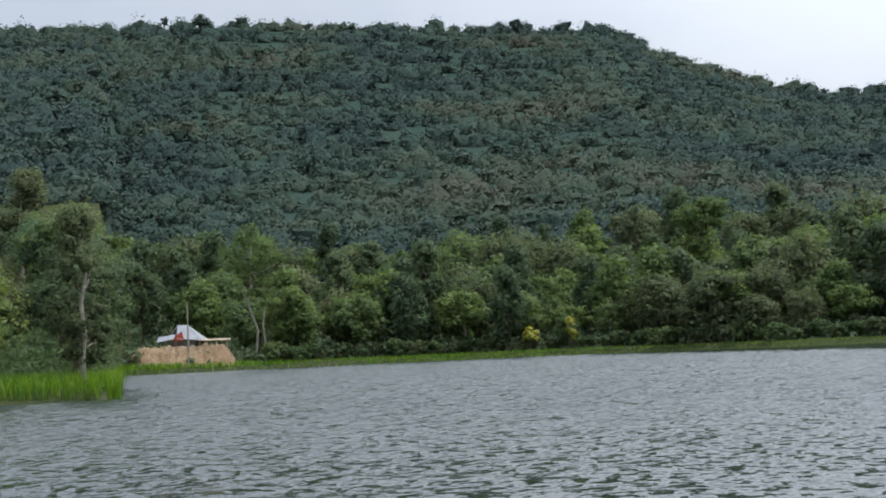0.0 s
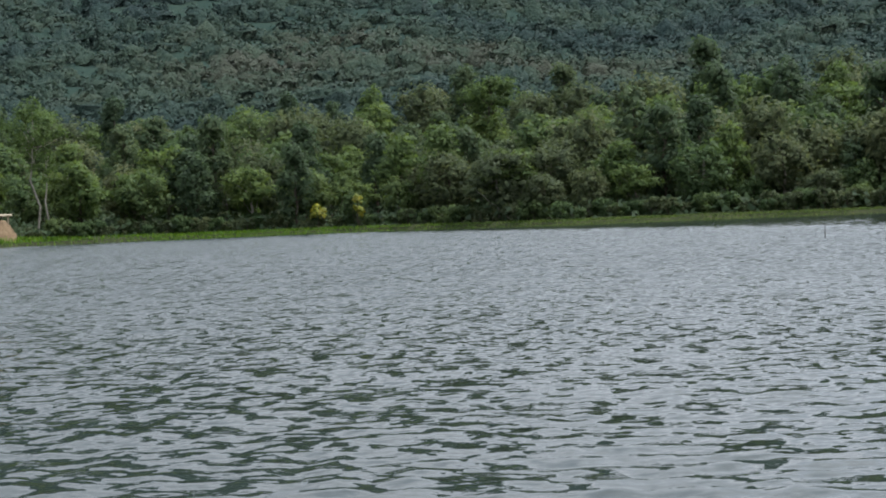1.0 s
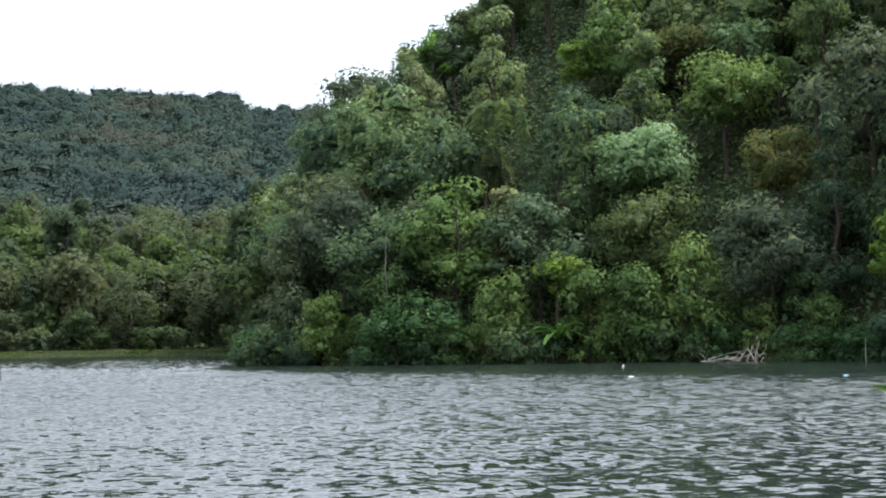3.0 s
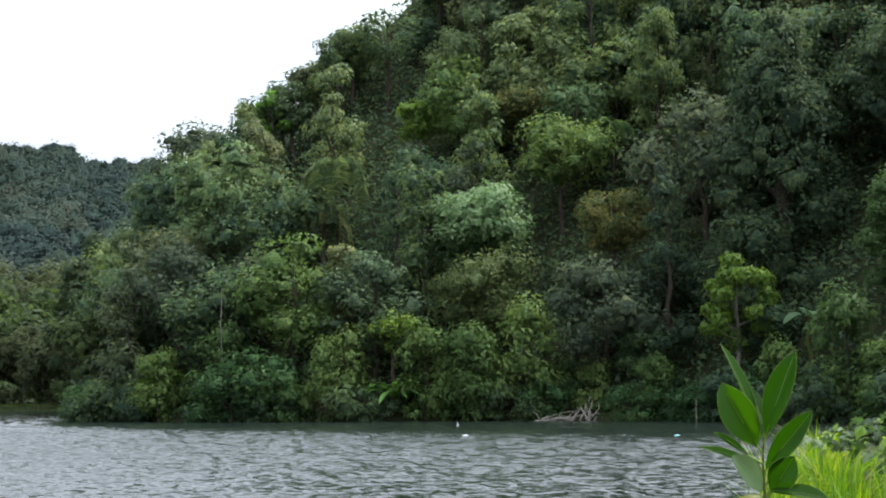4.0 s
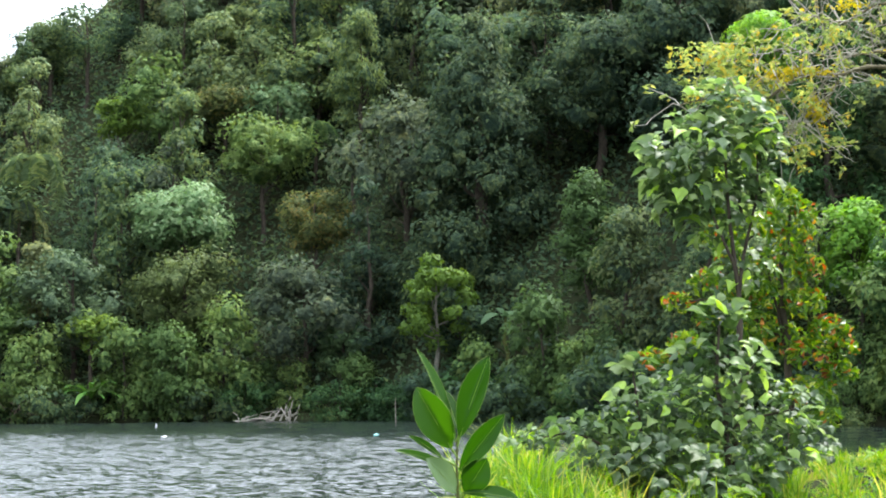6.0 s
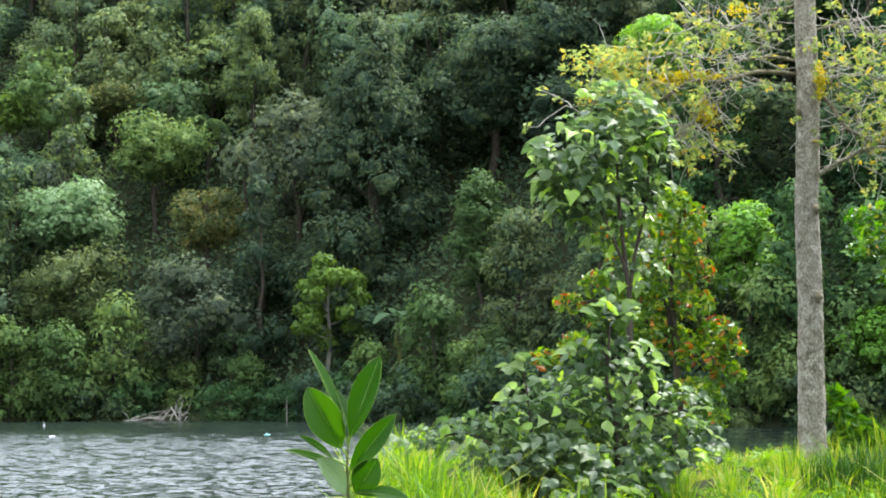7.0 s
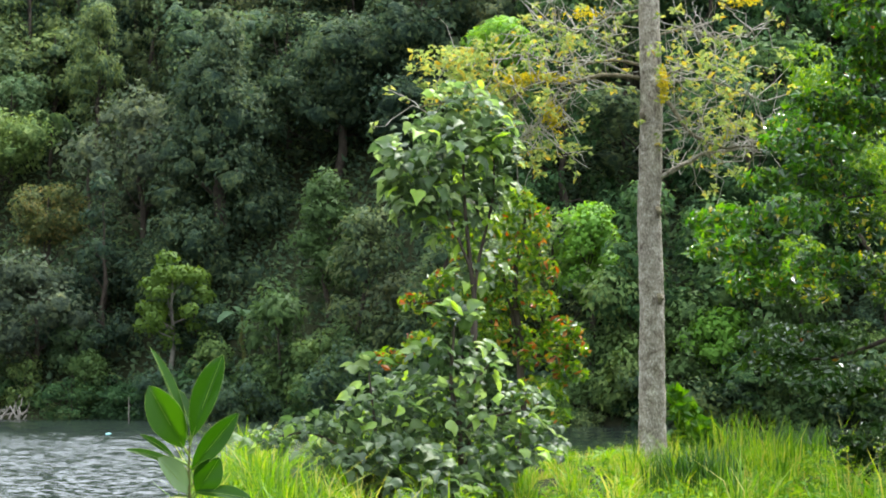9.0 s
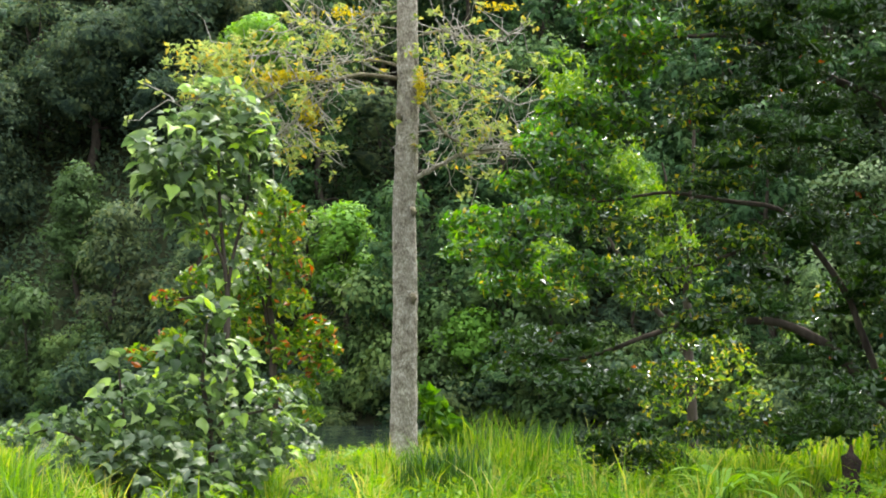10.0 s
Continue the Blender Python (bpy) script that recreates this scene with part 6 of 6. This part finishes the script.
# ---- the young plant close to the viewpoint ----
def make_seedling():
    r = 4.0
    node = sight(32.69, -3.41, r)
    foot = Vector((node.x, node.y, land_z(32.52, r)))
    up = node.z - foot.z
    ob = new("seedling")
    ob.matrix_basis = Matrix.Translation(foot) @ Matrix.Rotation(radians(-32.52), 4, "Z")
    rng = np.random.default_rng(97)
    s = 0.000478

    def at(cx, cy, depth=0.0):
        return Vector(((cx - 295) * s, depth, up + (690 - cy) * s))

    stem = [Vector((0.02, 0.01, -0.05)), Vector((0.015, 0.0, up * 0.5)), at(300, 760), at(296, 690), at(292, 580), at(298, 430)]
    P = np.array([tuple(p) for p in stem])
    part("stem", mesh("stem", *tube(P, [0.007, 0.005, 0.0035, 0.0028, 0.002], 8), M_STEM, True), ob, "brown-green stem")
    spec = [
        ((290, 470), (118, 48), 0.034, (0.75, -0.6, 0.1), 0.03, 0.25, 0.12),
        ((268, 492), (118, 222), 0.078, (-0.1, -1.0, 0.15), -0.02, 0.35, 0.10),
        ((308, 445), (440, 88), 0.060, (-0.25, -1.0, 0.1), 0.0, 0.25, 0.16),
        ((306, 592), (505, 345), 0.052, (0.15, -1.0, 0.35), -0.03, 0.35, 0.14),
        ((228, 535), (84, 433), 0.019, (0.2, -0.9, 0.5), -0.05, 0.3, 0.10),
        ((275, 590), (20, 495), 0.021, (0.1, -0.85, 0.6), -0.05, 0.5, 0.10),
        ((292, 690), (160, 535), 0.058, (-0.2, -0.75, 0.65), -0.05, 0.2, 0.08),
        ((330, 695), (425, 540), 0.066, (0.0, -1.0, 0.1), -0.02, 0.2, 0.10),
        ((315, 690), (565, 718), 0.040, (0.0, -0.75, 0.8), -0.06, 0.3, 0.10),
        ((285, 712), (150, 790), 0.034, (0.0, -0.7, 0.8), -0.05, 0.5, 0.10),
        ((302, 420), (236, 232), 0.030, (0.5, -0.8, 0.2), 0.04, 0.2, 0.10),
        ((318, 640), (395, 530), 0.030, (0.5, -0.6, 0.2), 0.03, 0.2, 0.10),
        ((300, 800), (130, 740), 0.050, (0.0, -0.4, 1.0), -0.05, 0.5, 0.10),
        ((300, 820), (480, 790), 0.050, (0.0, -0.4, 1.0), -0.04, 0.5, 0.10),
    ]
    for (bx, by), (tx, ty), w, face, depth, curl, fold in spec:
        a, b = at(bx, by), at(tx, ty, depth)
        ln = (b - a).length
        v, f = leaf_sheet(ln * 1.02, w * 0.94, curl, fold * 2.2, 0.03, "ellipse", 14, 3)
        # one lower leaf has the painted sky sheen
        leaf = part("leaf", mesh("leaf", v, f, M_YELLOW if by == 712 else M_SHEEN if (bx, by) == (292, 690) else M_SEEDLING, True), ob)
        leaf.matrix_basis = leaf_pose(a, b, face) @ Matrix.Rotation(-curl * 0.5, 4, "Y")
        u = np.linspace(0, 0.97, 12)
        rib = [(ln * 1.02 * math.sin(curl * t) / curl, 0, -ln * 1.02 * (1 - math.cos(curl * t)) / curl + 0.0006) for t in u]
        part("midrib", mesh("midrib", *tube(rib, [0.0010, 0.0003], 5), M_RIB, True), leaf, "pale yellow-green midrib")
        for side in (0, 6):
            rim = [v[i * 7 + side] + [0, 0, 0.0003] for i in range(15)]
            part("margin", mesh("margin", *tube(rim, [0.0003, 0.0005, 0.0003], 4), M_RIB, True), leaf, "pale leaf margin")
        if (a - at(296, min(max(by, 440), 800))).length > 0.004:
            part("petiole", mesh("petiole", *tube([at(296, by + 40), a], [0.003, 0.002], 5), M_RIB, True), ob)
    tagged(ob, "young plant with upright leathery green leaves near the shore", "plant")


make_seedling()

# ---- single plants and things on the near slope and the water ----
def palm(az, el, r, n, length, leaf, label, seed, trunk_r=0.12, droop=1.9, trunk_len=None):
    """A feather palm: arching fronds of narrow leaflets round the top of a stem."""
    rng = np.random.default_rng(seed)
    top = sight(az, el, r)
    foot = Vector((top.x, top.y, land_z(az, r) if trunk_len is None else top.z - trunk_len))
    ob = new("palm_tree")
    ob.matrix_basis = Matrix.Translation(foot)
    h = top.z - foot.z
    part("trunk", mesh("trunk", *tube(wander(rng, (0, 0, -0.5), (0, 0, h), 8, 0.015), [trunk_r * 1.2, trunk_r, trunk_r * 0.8], 8), M_BARK, True), ob)
    for i in range(n):
        a = 2 * math.pi * (i + rng.uniform(-0.3, 0.3)) / n
        ln = length * rng.uniform(0.8, 1.15)
        rise = rng.uniform(0.5, 1.1)
        t = np.linspace(0, 1, 12)
        out = ln * 0.75 * np.sin(t * 1.35)
        up = h + ln * (rise * t - droop * t ** 2 * 0.75)
        P = np.stack([out * math.cos(a), out * math.sin(a), up], 1)
        pieces = [tube(P, [0.03, 0.008], 4)]
        C, N, A = [], [], []
        for q in np.linspace(0.12, 1, 26):
            p = np.array([np.interp(q, t, P[:, k]) for k in range(3)])
            for side in (-1, 1):
                d = unit(np.array([-math.sin(a) * side, math.cos(a) * side, -0.9]))
                C.append(p + d * 0.28 * ln * 0.35)
                N.append(unit(np.array([math.cos(a) * 0.5, math.sin(a) * 0.5, 0.6]) + rng.normal(0, 0.2, 3)))
                A.append(d * 4)
        v, f = blades(rng, np.array(C), np.array(N), 0.30 * ln, 0.16, np.array(A))
        frond = part("frond", mesh("frond", v, f, leaf), ob)
        part("rachis", mesh("rachis", *pieces[0], M_RIB), frond)
    return tagged(ob, label, "palm")


palm(19.75, 6.7, on_slope(19.75, 6.7, 6.0) - 1, 15, 3.0, M_NEAR[5], "palm with long drooping grey-green fronds on the slope", 501)
palm(19.3, 5.4, on_slope(19.3, 5.4, 4.5) - 1, 13, 2.4, M_NEAR[1], "smaller drooping palm under the tall one", 502)
palm(29.45, 6.95, on_slope(29.5, 6.9, 4.5) - 0.5, 5, 1.0, M_PALE, "thin pale dying palm with a few hanging fronds", 503, 0.09, 1.7)
palm(28.3, 7.9, on_slope(28.3, 7.9, 4.0), 11, 2.2, M_NEAR[3], "palm with blue-green fronds among the trees", 504)


def banana(az, el, r, label, seed):
    rng = np.random.default_rng(seed)
    ob = new("banana_plant")
    top = sight(az, el, r)
    foot = Vector((top.x, top.y, land_z(az, r)))
    ob.matrix_basis = Matrix.Translation(foot)
    h = max(top.z - foot.z, 1.0)
    part("stem", mesh("stem", *tube(wander(rng, (0, 0, -0.3), (0, 0, h), 6, 0.02), [0.14, 0.10, 0.06], 8), M_STEM, True), ob)
    me = mesh("leaf", *leaf_sheet(1.0, 0.30, 1.5, 0.10, 0.02, "ellipse", 12, 2), M_NEAR[3], True)
    for a, rise, ln in ((200, 0.6, 2.0), (-15, 0.8, 1.7), (100, 2.5, 1.3), (250, 1.0, 1.6), (330, 0.2, 1.5)):
        a = radians(a)
        run = Vector((math.cos(a), math.sin(a), rise))
        o = part("leaf", me, ob)
        o.matrix_basis = leaf_pose((0, 0, h * 0.95), Vector((0, 0, h * 0.95)) + run, (-math.cos(a) * 0.3, -math.sin(a) * 0.3 - 0.2, 1)) @ Matrix.Diagonal((ln, ln, ln, 1))
    return tagged(ob, label, "banana plant")


banana(34.1, 2.0, float(shore(34.1)) + 2.2, "wild banana with long arching leaves on the slope", 511)


def bare_stem(name, az, el0, el1, r, rad, mat, label, seed, category="tree", lean=0.0):
    rng = np.random.default_rng(seed)
    a, b = sight(az, el0, r), sight(az + lean, el1, r)
    ob = new(name, mesh(name, *tube(wander(rng, (0, 0, 0), b - a, 8, 0.012), [rad, rad * 0.5], 7), mat, True))
    ob.matrix_basis = Matrix.Translation(a)
    return tagged(ob, label, category)


r0 = float(shore(16.16)) - 0.2
bare_stem("dead_tree", 16.2, -1.0, 3.0, r0, 0.05, M_BARK_PALE, "bare dead trunk standing before the slope", 521)
bare_stem("stick", 30.68, -1.45, -0.5, 92, 0.035, M_BARK_PALE, "thin bare stick standing in the water", 522, "stick")
bare_stem("stake", 4.5, -1.6, -0.9, 88, 0.03, M_BARK, "thin dark stake standing in the lake", 523, "stake", 0.03)


M_DRIFT = rough_material("driftwood_pale", [(0, (0.26, 0.23, 0.19)), (1, (0.52, 0.48, 0.42))], 4, 0.9, 0.3)


def driftwood():
    rng = np.random.default_rng(531)
    c = sight(26.8, -1.02, float(shore(26.8)) - 1.4)
    ob = new("driftwood")
    ob.matrix_basis = Matrix.Translation((c.x, c.y, 0.0)) @ Matrix.Rotation(radians(-26.8), 4, "Z")
    for (x0, z0, x1, z1, w) in ((-1.6, 0.05, 1.5, 0.22, 0.07), (-0.9, 0.1, 0.7, 0.35, 0.05), (1.1, 0.1, 1.3, 1.1, 0.05), (1.2, 0.2, 0.9, 0.95, 0.03), (1.3, 0.3, 1.7, 0.9, 0.03), (-1.5, 0.1, -1.9, 0.5, 0.04), (0.2, 0.15, 0.5, 0.7, 0.03), (-0.4, 0.1, 1.0, 0.5, 0.03), (-1.8, 0.1, 0.4, 0.5, 0.04), (-1.2, 0.3, 0.0, 0.2, 0.05), (0.6, 0.1, 1.2, 1.3, 0.04), (0.9, 0.2, 1.6, 0.4, 0.05), (-1.9, 0.05, -0.6, 0.35, 0.05)):
        part("bough", mesh("bough", *tube(wander(rng, (x0, 0, z0 - 0.1), (x1, rng.normal(0, 0.3), z1), 7, 0.06), [w * 1.3, w * 0.5], 6), M_DRIFT, True), ob)
    tagged(ob, "pale tangle of driftwood caught at the water's edge", "driftwood")


driftwood()


def dead_brush():
    rng = np.random.default_rng(535)
    az = 20.4
    r = float(shore(az)) - 0.2
    ob = new("dead_brush")
    ob.matrix_basis = Matrix.Translation(polar(az, r, 0.3))
    pieces = []
    for _ in range(130):
        a = np.array((rng.normal(0, 1.1), rng.normal(0, 0.5), rng.uniform(-0.2, 1.2)))
        d = unit(rng.normal(size=3) * [1, 0.6, 0.8]) * rng.uniform(0.5, 1.3)
        pieces.append(tube(wander(rng, a, a + d, 4, 0.15), [0.018, 0.006], 4))
    v, f = join(pieces)
    part("tangle", mesh("tangle", v, f, M_DRY), ob)
    tagged(ob, "heap of dead brown brushwood over the water", "brushwood")


dead_brush()

M_PLASTIC = rough_material("pale_plastic", [(0, (0.70, 0.72, 0.72)), (1, (0.85, 0.86, 0.86))], 8, 0.4, 0.0)
M_PLASTIC_BLUE = rough_material("turquoise_plastic", [(0, (0.25, 0.55, 0.55)), (1, (0.40, 0.70, 0.68))], 8, 0.4, 0.0)


def float_thing(az, el, mat, label, upright=False):
    r = 2.01 / math.tan(radians(-el))
    pts = [(0, 0, 0), (0, 0, 0.02), (0, 0, 0.15), (0, 0, 0.19), (0, 0, 0.24)]
    ob = new("bottle", mesh("bottle", *tube(pts, [0.02, 0.045, 0.045, 0.02, 0.016], 10), mat, True))
    ob.matrix_basis = Matrix.Translation(polar(az, r, -0.06 if upright else 0.03)) @ Matrix.Rotation(radians(0 if upright else 84), 4, "Y")
    tagged(ob, label, "bottle")


float_thing(23.4, -1.28, M_PLASTIC, "white plastic bottle floating upright on the lake", True)
float_thing(23.55, -1.62, M_PLASTIC, "white plastic bottle floating on its side")
float_thing(30.0, -1.66, M_PLASTIC_BLUE, "turquoise plastic bottle floating on the lake")


# ---- trees with a look of their own on the far shore ----
def far_feature(key, name, style, az, el, ax, ah, b, count, L, leaf, label, bark=M_BARK, **kw):
    r = float(shore(az)) + b
    zc = EYE_Z + r * math.tan(radians(el))
    ground_z = land_z(az, r)
    tree_kind(key, name, style, r * radians(ax), r * radians(ah), zc - ground_z, count, L, leaf, bark, seed=hash_of(key), **kw)
    plant(key, polar(az, r, ground_z), label, category="bush" if "bush" in name else "tree")


far_feature("two_stem", "shore_tree", "open", -19.35, 2.9, 1.1, 1.0, 6.5, 1500, 0.38, M_FAR[3], "tall thin tree with a pale twin trunk and airy crown", M_BARK_PALE, n=24, trunk_r=0.12)
far_feature("two_stem_b", "shore_tree", "open", -19.02, 1.9, 0.5, 0.7, 6.2, 420, 0.38, M_FAR[3], "thin pale-trunked tree beside the tall one", M_BARK_PALE, n=10, trunk_r=0.10)
far_feature("gold_bush", "shore_bush", "round", -10.88, 0.15, 0.28, 0.30, 2.5, 260, 0.4, M_YELLOW, "golden bush on the far bank", n=8, trunk_r=0.05)
far_feature("gold_bush_b", "shore_bush", "tall", -9.66, 0.25, 0.26, 0.36, 2.5, 260, 0.4, M_YELLOW, "yellow-leaved bush on the far bank", n=8, trunk_r=0.05)
far_feature("left_dark", "shore_tree", "round", -25.4, 3.3, 1.5, 1.0, 45, 2600, 0.32, M_NEAR[0], "large dark rounded tree behind the reeds", n=30, trunk_r=0.25)
far_feature("left_light", "shore_tree", "tall", -23.9, 1.7, 1.1, 1.3, 34, 2200, 0.28, M_FAR[0], "light green tree behind the reeds", M_BARK_PALE, n=30)
far_feature("left_edge", "shore_tree", "round", -26.9, 1.6, 0.9, 1.2, 26, 2000, 0.27, M_FAR[2], "olive green tree behind the reeds", n=26)
far_feature("dome", "shore_tree", "round", -5.43, 3.4, 0.9, 0.8, 60, 1300, 0.45, M_FAR[3], "domed green tree standing above the far woods", n=24)
far_feature("silver_far", "shore_tree", "open", 8.4, 0.7, 1.1, 0.9, 5, 800, 0.42, M_FAR[2], "greyish bare-branched tree at the far water's edge", M_BARK_PALE, n=30)

# ---- a house and lone trees on the hill's crest ----
def crest_house():
    r = 822
    az = -11.55
    z = EYE_Z + r * math.tan(radians(9.2))
    ob = new("house")
    ob.matrix_basis = Matrix.Translation(polar(az, r, z)) @ Matrix.Rotation(radians(11), 4, "Z")
    part("wall", mesh("wall", *box((-3.4, -2.2, -6.0), (3.4, 2.2, 3.0)), M_WALL), ob)
    M_BLUE = rough_material("blue_roof", [(0, (0.06, 0.11, 0.24)), (1, (0.10, 0.17, 0.34))], 1.0, 0.6, 0.0)
    part("roof", mesh("roof", *join([slab((-3.9, -2.8, 2.9), (3.9, -2.8, 2.9), (3.9, 0, 4.4), (-3.9, 0, 4.4)), slab((-3.9, 0, 4.4), (3.9, 0, 4.4), (3.9, 2.8, 2.9), (-3.9, 2.8, 2.9))]), M_BLUE), ob, "blue metal roof")
    for x in (-1.8, 1.2):
        part("window", mesh("window", *box((x, -2.26, 0.6), (x + 1.0, -2.18, 1.8)), M_BARK), ob)
    tagged(ob, "small blue-roofed house on the crest of the hill", "house")


crest_house()
for key, az, el, ax, ah in (("crest_a", -21.7, 10.15, 0.12, 0.20), ("crest_b", -20.6, 10.1, 0.34, 0.22), ("crest_c", -10.9, 9.6, 0.20, 0.2), ("crest_d", -11.9, 9.5, 0.14, 0.14)):
    r = 800.0
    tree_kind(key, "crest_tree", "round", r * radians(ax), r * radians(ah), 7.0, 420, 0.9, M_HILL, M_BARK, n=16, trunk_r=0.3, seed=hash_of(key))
    plant(key, polar(az, r, EYE_Z + r * math.tan(radians(el)) - 7.0), "dark tree standing up on the hill's crest")
